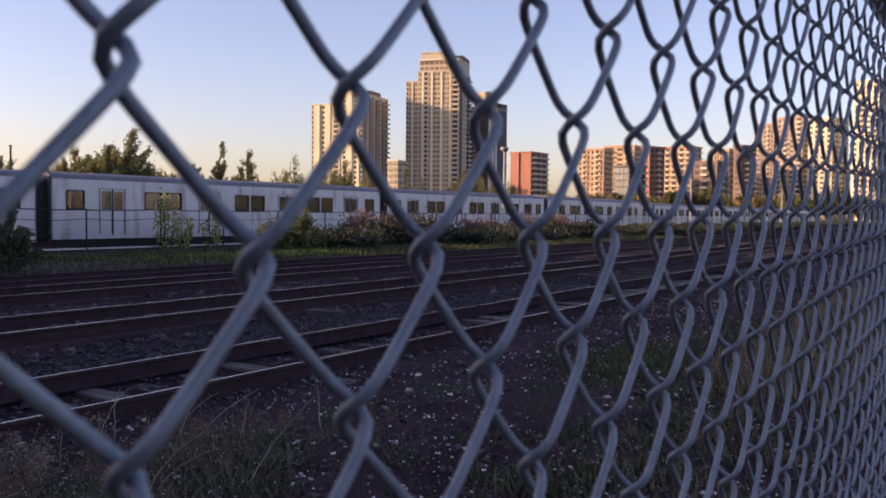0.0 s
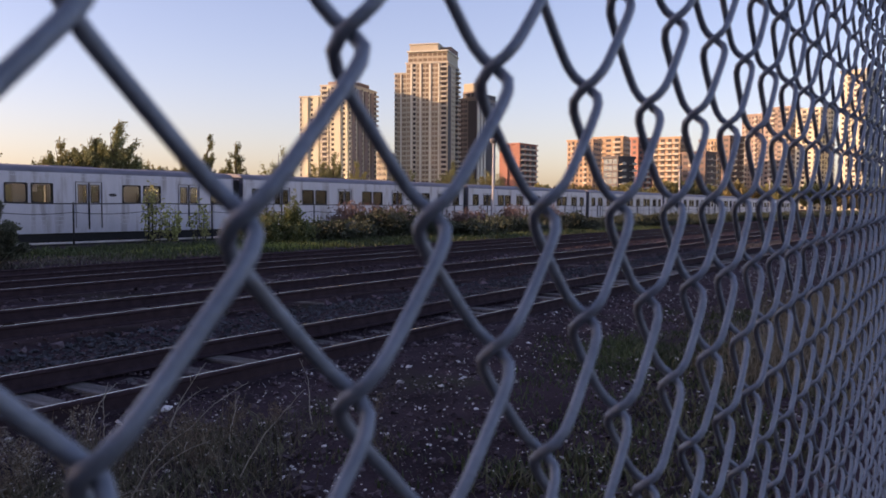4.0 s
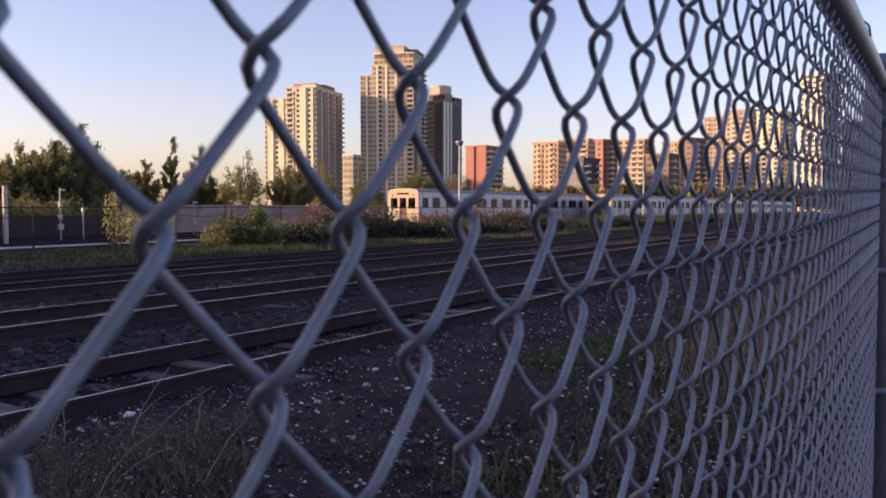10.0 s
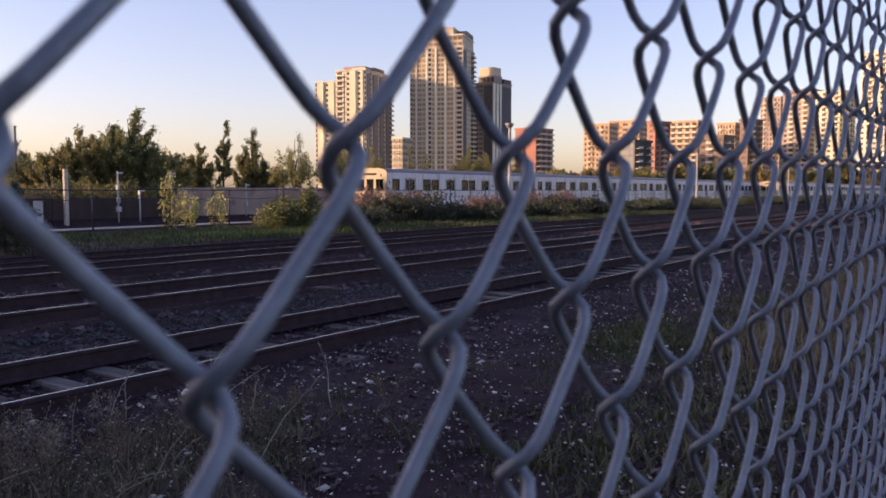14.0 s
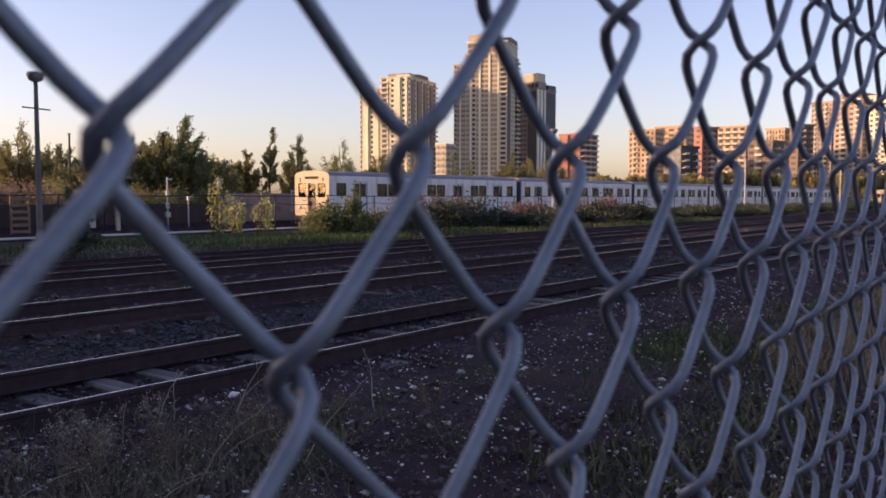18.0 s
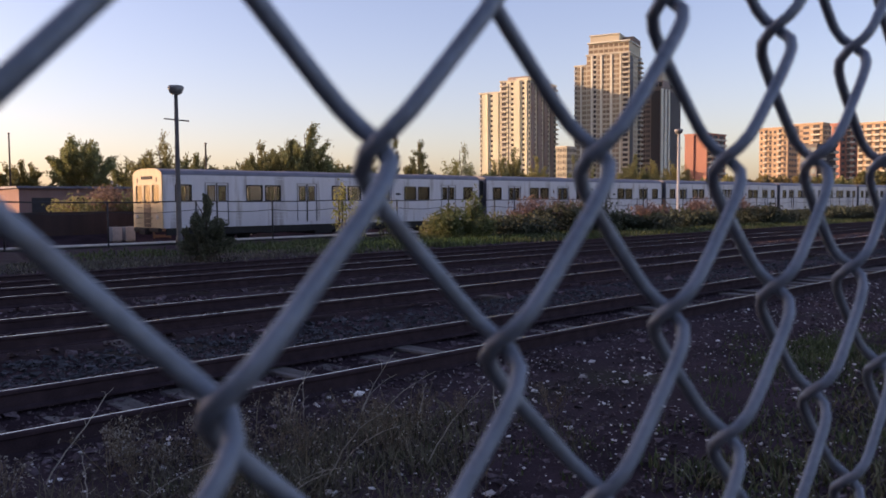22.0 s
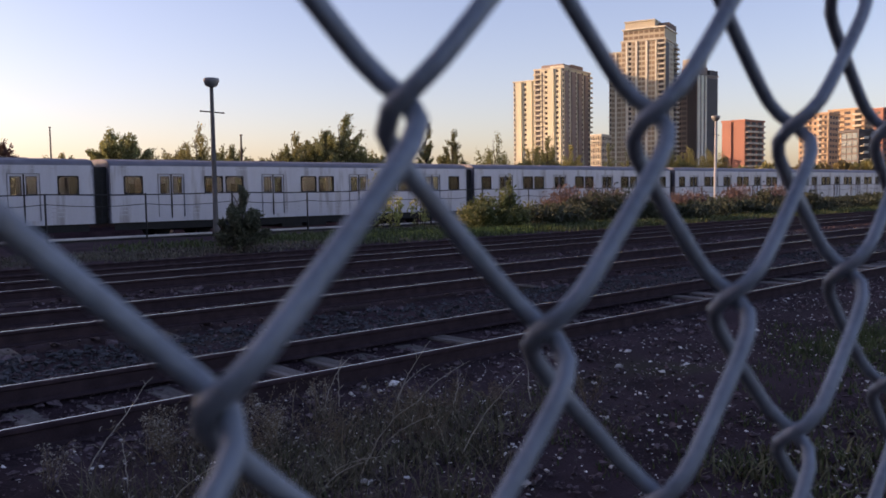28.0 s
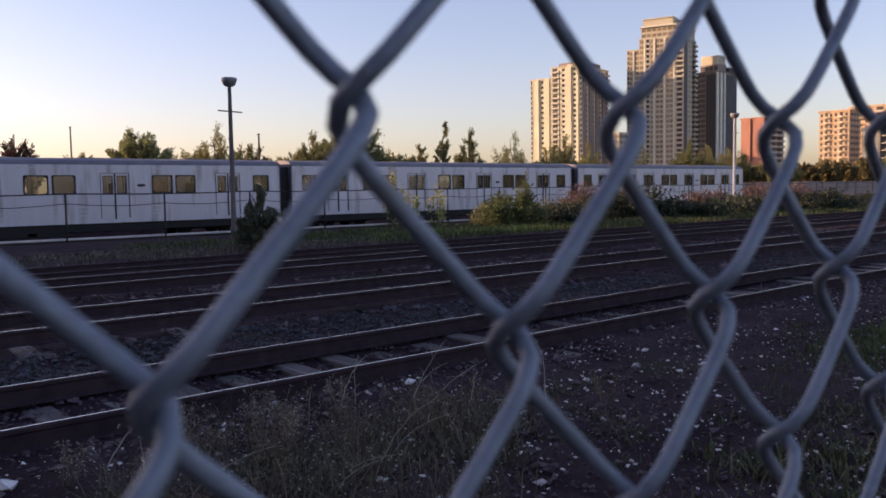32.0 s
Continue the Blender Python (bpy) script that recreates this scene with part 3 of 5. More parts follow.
# trees behind the subway line: bearing, distance, height, width, crown foot, leaf, shape, drop, label, leaves
for k, (bg, y, h, w, low, m, shape, drop, kind, lv) in enumerate((
        (35.4, 50, 6.8, 5.6, 0.10, LEAF, "spiky", 0.55, "tall dark green tree with upswept feathery branches", 4200),
        (33.8, 51, 5.8, 5.2, 0.10, LEAF, "spiky", 0.5, "dark green tree with upswept branches beside the cutting", 3800),
        (32.1, 52, 5.6, 3.4, 0.10, LEAF_OLIVE, "spiky", 0.6, "thin olive green tree with upswept branches", 1500),
        (31.0, 52, 4.4, 4.2, 0.08, LEAF_OLIVE, "spiky", 0.45, "bushy olive green tree beside the cutting", 1700),
        (34.6, 50, 5.3, 6.4, 0.02, LEAF, "round", 0.5, "broad dark green bush tree beside the cutting", 4200),
        (32.4, 51, 4.7, 5.6, 0.02, LEAF, "round", 0.5, "broad dark green bush tree beside the cutting", 3000),
        (36.3, 52, 3.5, 4.0, 0.02, LEAF, "round", 0.5, "dark green bush tree beside the cutting", 2000),
        (37.6, 53, 4.3, 3.2, 0.08, LEAF_OLIVE, "round", 0.5, "low olive green tree beside the cutting", 1600),
        (40.95, 55, 7.4, 1.5, 0.15, LEAF, "slim", 0.5, "slim upright dark green tree", 1000),
        (39.4, 56, 5.0, 4.0, 0.05, LEAF_OLIVE, "spiky", 0.4, "bushy olive green tree behind the line", 2400),
        (42.85, 55, 6.8, 4.0, 0.12, LEAF, "spiky", 0.72, "pointed green tree with open branches", 2800),
        (45.7, 58, 6.9, 5.0, 0.25, LEAF, "spiky", 0.5, "sparse young tree with an open crown", 1000),
        (44.5, 56, 3.8, 3.0, 0.08, LEAF_OLIVE, "round", 0.5, "low olive green tree beside the line", 900),
        (48.3, 56, 5.7, 3.6, 0.05, LEAF_OLIVE, "spiky", 0.45, "feathery olive green tree in front of the towers", 1800),
        (49.35, 56, 6.6, 4.2, 0.05, LEAF, "spiky", 0.5, "green tree in front of the towers", 2400),
        (50.7, 57, 5.8, 3.8, 0.05, LEAF_OLIVE, "spiky", 0.4, "olive green tree in front of the towers", 1900),
        (53.4, 56, 6.3, 2.6, 0.1, LEAF, "spiky", 0.75, "pointed green tree in front of the towers", 1000),
        (54.6, 57, 5.6, 2.4, 0.1, LEAF, "spiky", 0.7, "pointed green tree in front of the towers", 900),
        (57.4, 60, 7.0, 5.0, 0.05, LEAF, "spiky", 0.4, "leafy green tree behind the line", 2400),
        (58.6, 60, 6.4, 4.6, 0.05, LEAF_OLIVE, "spiky", 0.4, "leafy olive green tree behind the line", 2000),
        (60.2, 60, 6.6, 5.0, 0.05, LEAF_OLIVE, "round", 0.5, "round olive green tree behind the line", 1900),
        (21.1, 92, 8.2, 8.0, 0.2, LEAF, "round", 0.5, "broad round dark tree behind the railway", 4200),
        (25.9, 60, 6.1, 5.4, 0.2, LEAF_OLIVE, "spiky", 0.35, "open olive green tree behind the line", 1900),
        (27.9, 95, 7.2, 6.4, 0.1, LEAF, "round", 0.5, "broad dark green distant tree", 1700),
        (24.3, 95, 6.3, 8.5, 0.1, LEAF, "round", 0.5, "broad dark green distant tree", 1600),
        (17.7, 95, 5.6, 6.0, 0.1, LEAF_OLIVE, "round", 0.5, "broad olive green distant tree", 1500),
        (14.0, 95, 6.9, 5.0, 0.1, LEAF_MAROON, "round", 0.5, "broad dark maroon distant tree", 1700),
        (29.7, 58, 4.1, 4.2, 0.05, LEAF_OLIVE, "round", 0.5, "round olive green bush tree behind the line", 1700),
        (28.4, 62, 3.6, 4.0, 0.05, LEAF_OLIVE, "round", 0.5, "round olive green bush tree behind the line", 1400))):
    px, py = polar(bg, y)
    tree("tree", kind, px, py, h, w, low, 100 + k, m, lv, 0.088 if y < 80 else 0.15, shape, drop=drop)
rngt = random.Random(8)
bg = 60.8
while bg < 85.5:
    y = 60
    px, py = polar(bg, y)
    if px > 330:
        y = 330 / math.tan(radians(bg))
        px, py = polar(bg, y)
    dist = math.hypot(px, py)
    h = dist * math.tan(radians(rngt.uniform(1.25, 2.0))) + 1.0
    tree("tree", "yellowing autumn tree along the line" if rngt.random() < 0.45 else "olive green tree along the line", px, py, h, h * 1.1, 0.06, 300 + int(bg * 10), LEAF_AUTUMN if rngt.random() < 0.4 else LEAF_OLIVE if rngt.random() < 0.6 else LEAF, 1100, 0.0016 * dist + 0.06)
    bg += rngt.uniform(0.9, 1.4)

# verge plants between the tracks and the subway fence
SHRUBS = [  # bearing, y, width, depth, height, material, label, leaves
    (45.8, 24.0, 2.9, 2.0, 1.6, LEAF_BUSH, "spreading yellow-green bush on the verge", 5200),
    (46.65, 24.2, 0.8, 0.8, 2.3, LEAF_BUSH, "upright olive bush on the verge", 1500),
    (43.9, 25.5, 2.6, 2.0, 0.95, LEAF, "low green bush on the verge", 1400),
    (48.6, 27.0, 4.0, 3.0, 1.1, LEAF, "low dark bush on the verge", 1800),
    (37.6, 29.85, 1.3, 0.7, 2.75, LEAF_YELLOW, "yellow-leaved vine on the railway fence", 420),
    (38.9, 29.85, 0.8, 0.6, 2.1, LEAF_YELLOW, "yellow-leaved vine on the railway fence", 260),
    (40.6, 29.85, 1.2, 0.7, 1.8, LEAF_YELLOW, "yellow-leaved vine on the railway fence", 230),
]
px, py = polar(28.65, 20.9)
tree("shrub", "narrow feathery dark green bush beside the tracks", px, py, 1.9, 1.7, 0.0, 531, LEAF_FEATHER, 2300, 0.045, "spiky", "shrub", 0.75)
for k, (bg, y, w, d, h, m, lb, lv) in enumerate(SHRUBS):
    px, py = polar(bg, y)
    shrub("shrub", lb, px, py, w, d, h, 500 + k, m, lv, 0.095 if m is LEAF_YELLOW else 0.08)
for k in range(26):
    bgk = 21 + k * 1.15
    px, py = polar(bgk, 46.6 + rngt.uniform(-.6, .8))
    shrub("shrub", "overgrown olive scrub above the retaining wall", px, py, 3.4, 2.4, rngt.uniform(1.5, 2.6) if 29 < bgk < 41 else rngt.uniform(1.0, 1.6) + (0.8 if bgk < 29 else 0.0), 560 + k, (SCRUB if k % 3 else LEAF_OLIVE) if bgk < 29.5 else LEAF_OLIVE if k % 3 else LEAF, 1500, 0.1, 12)
bg = 49.5
k = 0
rngs = random.Random(17)
while bg < 83:
    y = 24.3 + rngs.uniform(-1, 1.2)
    px, py = polar(bg, y)
    red = (50.5 < bg < 55.5) or (59 < bg < 66 and k % 2)
    h = rngs.uniform(1.0, 1.3) + (0.7 if 51 < bg < 54.5 else 0.35 if red else 0)
    if red:
        shrub("shrub", "tall reddish seed-headed weeds on the verge", px, py + 1.2, 3.4, 2.4, h + 0.1, 600 + k, LEAF_RED, 2300, 0.075, 18, upright=0.5)
    shrub("shrub", "dark green hedge of weeds beside the tracks", px, py - 0.6, 3.8, 3.4, h * 0.86, 650 + k, LEAF_HEDGE, 2600, 0.09, 14)
    bg += math.degrees(math.atan2(2.6 * math.cos(radians(bg)), math.hypot(px, py)))
    k += 1


def grass(name, label, centres, height, m, seed, blades=26, spread=0.16, width=0.006, droop=0.75):
    """Tufts of thin bent blades."""
    rng = np.random.default_rng(seed)
    c = np.repeat(np.asarray(centres, float), blades, 0)
    n = len(c)
    az = rng.uniform(0, 6.28, n)
    h = height * rng.uniform(0.35, 1.15, n) * np.repeat(rng.uniform(0.45, 1.3, len(c) // blades), blades)
    o = rng.normal(0, spread, (n, 2))
    z = np.array([ground_z(a, b) for a, b in zip(c[:, 0], c[:, 1])]) - 0.02
    p = np.stack([c[:, 0] + o[:, 0], c[:, 1] + o[:, 1], z], 1)
    bend = h * rng.uniform(0.1, droop, n)
    dx, dy = np.cos(az), np.sin(az)
    side = np.stack([-dy, dx, 0 * dx], 1) * width * rng.uniform(0.6, 1.4, (n, 1))
    mid = p + np.stack([dx * bend * 0.3, dy * bend * 0.3, h * 0.6], 1)
    tip = p + np.stack([dx * bend, dy * bend, h], 1)
    v = np.stack([p - side, p + side, mid - side * 0.7, mid + side * 0.7, tip], 1).reshape(-1, 3)
    i = np.arange(n)[:, None] * 5
    tri = np.concatenate([i + [0, 1, 3], i + [0, 3, 2], i + [2, 3, 4]])
    me = bpy.data.meshes.new(name)
    me.from_pydata(v.tolist(), [], tri.tolist())
    me.materials.append(m)
    me.update()
    return thing(name, label, "grass", kind="stuff", data=me)


rngg = np.random.default_rng(77)


def patch(n, x0, x1, y0, y1):
    return np.stack([rngg.uniform(x0, x1, n), rngg.uniform(y0, y1, n)], 1)


clump = np.concatenate([rngg.normal((2.6, 3.8), (0.55, 0.5), (80, 2)), rngg.normal((3.5, 4.3), (0.45, 0.3), (45, 2)), rngg.normal((1.5, 4.3), (0.4, 0.3), (14, 2)), patch(40, 0.6, 4.6, 3.0, 5.0)])
grass("dry_weeds", "clump of dry brown weeds at the fence side of the track", clump, 0.20, WEED, 1, 18, 0.07, 0.0035, 2.2)
grass("weed_leaves", "withered olive leaves among the dry weeds", clump[::2], 0.12, WEED_OLIVE, 11, 30, 0.09, 0.006, 2.0)
flake = np.repeat(clump, 5, 0) + rngg.normal(0, 0.16, (len(clump) * 5, 2))
thing("seed_fluff", "pale seed heads and withered leaf bits in the weeds", "weed", kind="stuff", data=quad_soup("seed_fluff", np.concatenate([flake, rngg.uniform(0.0, 0.24, (len(flake), 1)) - 0.06], 1), 0.010, STALK, rngg))
grass("straw_weeds", "bleached straw among the dry weeds", clump[::5], 0.30, STRAW, 12, 12, 0.14, 0.003)
grass("green_weeds", "low green weeds in the gravel", np.concatenate([rngg.normal((8.9, 3.3), (0.6, 0.35), (110, 2)), rngg.normal((11.5, 2.6), (1.6, 0.5), (70, 2)), rngg.normal((5.2, 2.0), (0.7, 0.3), (20, 2)), patch(30, 2, 6, 2.2, 4.6), patch(60, 3.5, 10, 1.0, 2.4), rngg.normal((8.4, 2.9), (1.0, 0.4), (90, 2))]), 0.085, LEAF_GRASS, 2, 34, 0.12, 0.007)
grass("olive_ground_cover", "dark olive ground cover beside the fence", np.concatenate([patch(260, 3.0, 11, 0.8, 2.2), patch(120, 8, 18, 1.8, 3.4)]), 0.10, WEED_OLIVE, 13, 30, 0.14, 0.008, 1.4)
grass("fence_foot_grass", "dry tufted grass along the foot of the fence", np.concatenate([patch(620, 7.0, 34, 0.35, 1.9), patch(320, 8.0, 20, 0.8, 2.4)]), 0.30, STRAW, 3, 26, 0.12, 0.006)
grass("verge_grass", "grey-olive short grass on the verge", np.concatenate([patch(330, 2, 16, 20.4, 23.2), patch(120, 16, 50, 20.2, 24)]), 0.12, VERGE, 4, 18, 0.25, 0.02)
grass("verge_straw", "straw-coloured grass on the verge", patch(80, 1, 18, 20.6, 23.0), 0.10, STRAW, 5, 14, 0.25, 0.02)
grass("far_verge_grass", "green grass below the railway fence", np.concatenate([patch(1100, 15, 32, 20.6, 27), patch(60, 9, 15, 23, 26), patch(900, 26, 62, 20.4, 23)]), 0.19, LEAF_GRASS, 6, 16, 0.3, 0.025)
# patch of the lighter grass, where its colour stands in for sunlight
grass("fresh_grass", "bright green grass with sunlight in its colour, below the verge bush", np.concatenate([rngg.normal((22.6, 22.0), (1.5, 0.45), (170, 2)), rngg.normal((19.6, 22.6), (1.4, 0.5), (70, 2))]), 0.20, GRASS_LIT, 14, 18, 0.25, 0.02)


def stalk(x, y, h, seed):
    rng = random.Random(seed)
    z0 = ground_z(x, y)
    st = thing("dry_stalk", "tall bleached dry weed stalk with bare side twigs", "weed", group="dry weed stalks beside the track", at=pose(x, y, z0 - 0.03, 0, 0, rng.uniform(-75, 75)))
    lean, sway, kink = rng.uniform(0.2, 1.2), rng.uniform(-0.09, 0.09), rng.uniform(2.5, 5.0)
    n = 12
    pts = []
    for k in range(n + 1):
        f = k / n
        pts.append((lean * h * f ** 1.7 + sway * h * math.sin(kink * f) + rng.uniform(-.006, .006), sway * h * math.cos(kink * 1.3 * f) * f + rng.uniform(-.006, .006), h * f * (1 - 0.22 * lean * f)))
    part("stem", Build().tube(pts, [0.0052 - 0.0003 * k for k in range(n + 1)], 5).mesh("stem", STALK), st)
    for k in range(3, n + 1, 2):
        p = Vector(pts[k])
        d = Vector((rng.uniform(-1, 1), rng.uniform(-1, 1), rng.uniform(0.1, 1.0))).normalized() * h * rng.uniform(0.05, 0.15)
        bend = Vector((rng.uniform(-.02, .02), rng.uniform(-.02, .02), 0.015))
        part("twig", Build().tube([p, p + d * 0.5 + bend, p + d], [0.0022, 0.0016, 0.001], 4).mesh("twig", STALK), st)
    return st


def weed_bush(x, y, h, seed):
    """A dry plant: several bent stems that fork into thin twigs with seed heads."""
    rng = random.Random(seed)
    wb = thing("dry_weed", "dry brown branching weed gone to seed", "weed", group="dry weeds beside the track", at=pose(x, y, ground_z(x, y) - 0.03, 0, 0, rng.uniform(0, 360)))
    heads = []
    for k in range(rng.randint(4, 7)):
        d = Vector((rng.uniform(-.6, .6), rng.uniform(-.6, .6), 1)).normalized()
        pts = [Vector((0, 0, 0)) + d * h * f + Vector((rng.uniform(-.02, .02), rng.uniform(-.02, .02), -0.12 * h * f * f)) for f in (0, 0.3, 0.6, 0.85, 1.0)]
        b = Build().tube(pts, [0.0035, 0.003, 0.0024, 0.0018, 0.001], 4)
        for q in range(10):
            p = pts[1] + (pts[4] - pts[1]) * rng.random()
            e = p + Vector((rng.uniform(-1, 1), rng.uniform(-1, 1), rng.uniform(-0.1, 1))).normalized() * h * rng.uniform(0.08, 0.24)
            b.tube([p, (p + e) * 0.5 + Vector((0, 0, 0.01)), e], [0.0016, 0.0012, 0.0008], 3, caps=False)
            heads += [e + Vector((rng.gauss(0, .008), rng.gauss(0, .008), rng.gauss(0, .008))) for _ in range(3)]
        tagged(part("stem", b.mesh("stem", TWIG), wb), kind="stuff")
    tagged(part("seed_head", quad_soup("seed_head", [tuple(v) for v in heads], 0.009, TWIG if seed % 3 else STALK, np.random.default_rng(seed)), wb), kind="stuff")
    return wb


for k in range(34):
    cx, cy, sx, sy = ((2.3, 5.1, 0.5, 0.25), (2.6, 4.1, 0.7, 0.5), (3.4, 4.6, 0.6, 0.35))[k % 3]
    weed_bush(rngg.normal(cx, sx), min(max(rngg.normal(cy, sy), 2.8), 5.45), rngg.uniform(0.18, 0.42), 1200 + k)
for k in range(17):
    stalk(rngg.uniform(1.0, 4.6), rngg.uniform(3.2, 5.3), rngg.uniform(0.30, 0.72), 900 + k)


# ---- railway fence, kerb wall and lineside things ----
def railway_fence(y, x0, x1, step):
    fe = thing("railway_fence", "dark steel fence with thin rails beside the subway cutting", "fence")
    post = Build().tube([(0, 0, -0.2), (0, 0, 1.68)], 0.035, 8).mesh("post", DARK_METAL)
    x = x0
    while x < x1:
        part("post", post, fe, at=pose(x, y, 0))
        x += step
    for z, r in ((1.64, 0.024), (1.30, 0.014)):
        sag = 0.015 if z > 1.5 else 0.09
        pts = [(xx, y, z - sag * math.sin(math.pi * ((xx - x0) / step % 1)) + 0.02 * math.sin(xx * 0.9)) for xx in np.arange(x0, x1, step / 4)]
        part("rail", Build().tube(pts, r, 6).mesh("rail", DARK_METAL), fe)
    return fe


railway_fence(29.8, -1.66, 160, 3.47)
# kerb wall, its face much darker than the cap stones
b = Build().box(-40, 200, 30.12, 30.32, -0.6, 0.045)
KERB_FACE = mat("dark_kerb_concrete", (0.07, 0.065, 0.065), (0.035, 0.032, 0.034), rough=0.95, scale=0.9, fine=20, bump=0.3)
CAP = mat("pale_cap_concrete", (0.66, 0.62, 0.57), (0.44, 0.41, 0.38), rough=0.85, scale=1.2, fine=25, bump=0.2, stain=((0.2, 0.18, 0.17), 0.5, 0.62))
kerb = thing("kerb_wall", "low dark-faced kerb wall with a pale cap along the cutting", "wall", kind="structure", data=b.mesh("kerb_wall", KERB_FACE))
for k in range(40):
    part("cap_stone", Build().box(6.0 * k - 40, 6.0 * k - 34.02, 30.05, 30.38, 0.045, 0.11, c=0.008).mesh("cap_stone", CAP), kerb)
b = Build()
b.box(-60, 34.5, 44.6, 45.0, -0.7, 1.15)
WALL_DARK = mat("dark_brown_corrugated_wall", (0.058, 0.034, 0.032), (0.028, 0.018, 0.018), rough=0.85, scale=0.6, fine=12, bump=0.3, stretch=(3, 1, 0.4))
thing("wall_dark", "dark brown retaining wall behind the subway tracks", "wall", kind="structure", data=b.mesh("wall_dark", WALL_DARK))
PINK = mat("pinkish_concrete", (0.42, 0.30, 0.25), (0.28, 0.20, 0.17), rough=0.9, scale=0.8, fine=14, bump=0.2, stain=((0.16, 0.12, 0.11), 0.5, 0.58))
wall = thing("wall_concrete", "pale pinkish concrete panel wall behind the subway tracks", "wall", kind="structure", data=Build().box(34.5, 160, 44.7, 44.95, -0.7, 1.80).mesh("wall", PINK))
rngw = random.Random(3)
for k in range(22):
    part("panel", Build().box(34.7 + 3.0 * k, 37.55 + 3.0 * k, 44.58, 44.70, -0.6, 1.82 + rngw.uniform(-.06, .06), c=0.02).mesh("panel", PINK), wall)


POLE_BROWN = mat("weathered_pole", (0.15, 0.13, 0.115), (0.09, 0.08, 0.07), rough=0.75, metal=0.1, scale=3, fine=40, bump=0.1)
# paler copy for the further posts: sunlight is put into the colour
POLE_LIT = mat("sunlit_pole", (0.62, 0.60, 0.56), (0.46, 0.44, 0.41), rough=0.6, metal=0.2, scale=3, fine=40, bump=0.1)


LANTERN = mat("weathered_grey_lantern", (0.34, 0.33, 0.32), (0.2, 0.195, 0.19), rough=0.5, metal=0.3, scale=6, fine=60, bump=0.1)


def lamp_post(x, y, h, turn=0, m=None):
    lp = thing("lamp_post", "tall steel lamp post with a drum-shaped flood lantern", "lamp post", group="yard lamp posts", at=pose(x, y, -0.05, 0, 0, turn))
    part("pole", Build().tube([(0, 0, 0), (0, 0, 0.35), (0, 0, 0.36), (0, 0, h - 0.35)], [0.14, 0.14, 0.105, 0.07], 12).mesh("pole", m or POLE_BROWN), lp)
    part("cross_arm", Build().tube([(-0.5, 0, h - 1.25), (0.5, 0, h - 1.28)], 0.025, 6).mesh("arm", DARK_METAL), lp)
    lan = part("lantern", Build().tube([(0, 0, h - 0.35), (0, 0, h - 0.28), (0, 0, h - 0.08), (0, 0, h)], [0.05, 0.22, 0.30, 0.27], 14).mesh("lantern", LANTERN), lp)
    part("lens", Build().tube([(0, 0, h - 0.32), (0, 0, h - 0.26)], [0.16, 0.2], 12).mesh("lens", mat("lamp_lens", (0.6, 0.6, 0.58), rough=0.3, scale=5, bump=0)), lan)
    return lp


for bgl, topz in ((26.9, 5.96), (60.3, 6.35), (72.65, 6.2), (78.2, 6.2)):
    px, py = polar(bgl, 29.3)
    lamp_post(px, py, topz + 0.05, m=POLE_BROWN if bgl < 40 else POLE_LIT)

WHITE = mat("white_enamel", (0.54, 0.53, 0.5), (0.36, 0.35, 0.32), rough=0.5, scale=5, fine=40, bump=0.05)


def signal(x, y, h, label, arms):
    s = thing("signal_mast", label, "railway signal", group="signal masts in the cutting", at=pose(x, y, -0.5))
    part("mast", Build().tube([(0, 0, 0), (0, 0, h)], [0.055, 0.045], 10).mesh("mast", WHITE), s)
    for z, w in arms:
        part("signal_head", Build().box(-w * 0.75, w * 0.75, -0.12, 0.08, z - 0.16, z + 0.16, c=0.025).mesh("head", WHITE), s)
    part("bracket", Build().box(-0.02, 0.32, -0.05, 0.05, h - 0.16, h - 0.06).mesh("bracket", WHITE), s)
    return s


px, py = polar(34.45, 43.6)
signal(px, py, 3.25, "white signal mast with small heads", ((1.0, 0.2), (1.55, 0.12), (2.3, 0.12)))
px, py = polar(35.75, 43.6)
signal(px, py, 2.2, "short white signal mast", ((2.0, 0.1),))
px, py = polar(37.7, 43.7)
signal(px, py, 3.3, "white signal mast behind the yellow vines", ((2.9, 0.14), (1.4, 0.1)))
px, py = polar(42.45, 43.9)
signal(px, py, 2.6, "short pale mast in front of the concrete wall", ((1.2, 0.12),))
px, py = polar(31.4, 43.4)
wp = thing("marker_post", "broad white concrete post beside the cutting", "post", at=pose(px, py, -0.5))
part("post", Build().box(-0.11, 0.11, -0.1, 0.1, 0, 3.3, c=0.02).mesh("post", mat("pale_post", (0.6, 0.54, 0.46), (0.42, 0.37, 0.31), rough=0.8, scale=4, fine=30, bump=0.1)), wp)
la = thing("ladder", "steel ladder beside the white post", "ladder", at=pose(px - 1.0, py, -0.5))
for xx in (-0.2, 0.2):
    part("stile", Build().tube([(xx, 0, 0), (xx, 0, 3.35)], 0.025, 6).mesh("stile", DARK_METAL), la)
rung = Build().tube([(-0.2, 0, 0), (0.2, 0, 0)], 0.015, 5).mesh("rung", DARK_METAL)
for k in range(10):
    part("rung", rung, la, at=pose(0, 0, 0.35 + 0.32 * k))
GREY_BOX = mat("dull_grey_enamel", (0.52, 0.50, 0.48), (0.38, 0.365, 0.355), rough=0.6, scale=5, fine=40, bump=0.05)
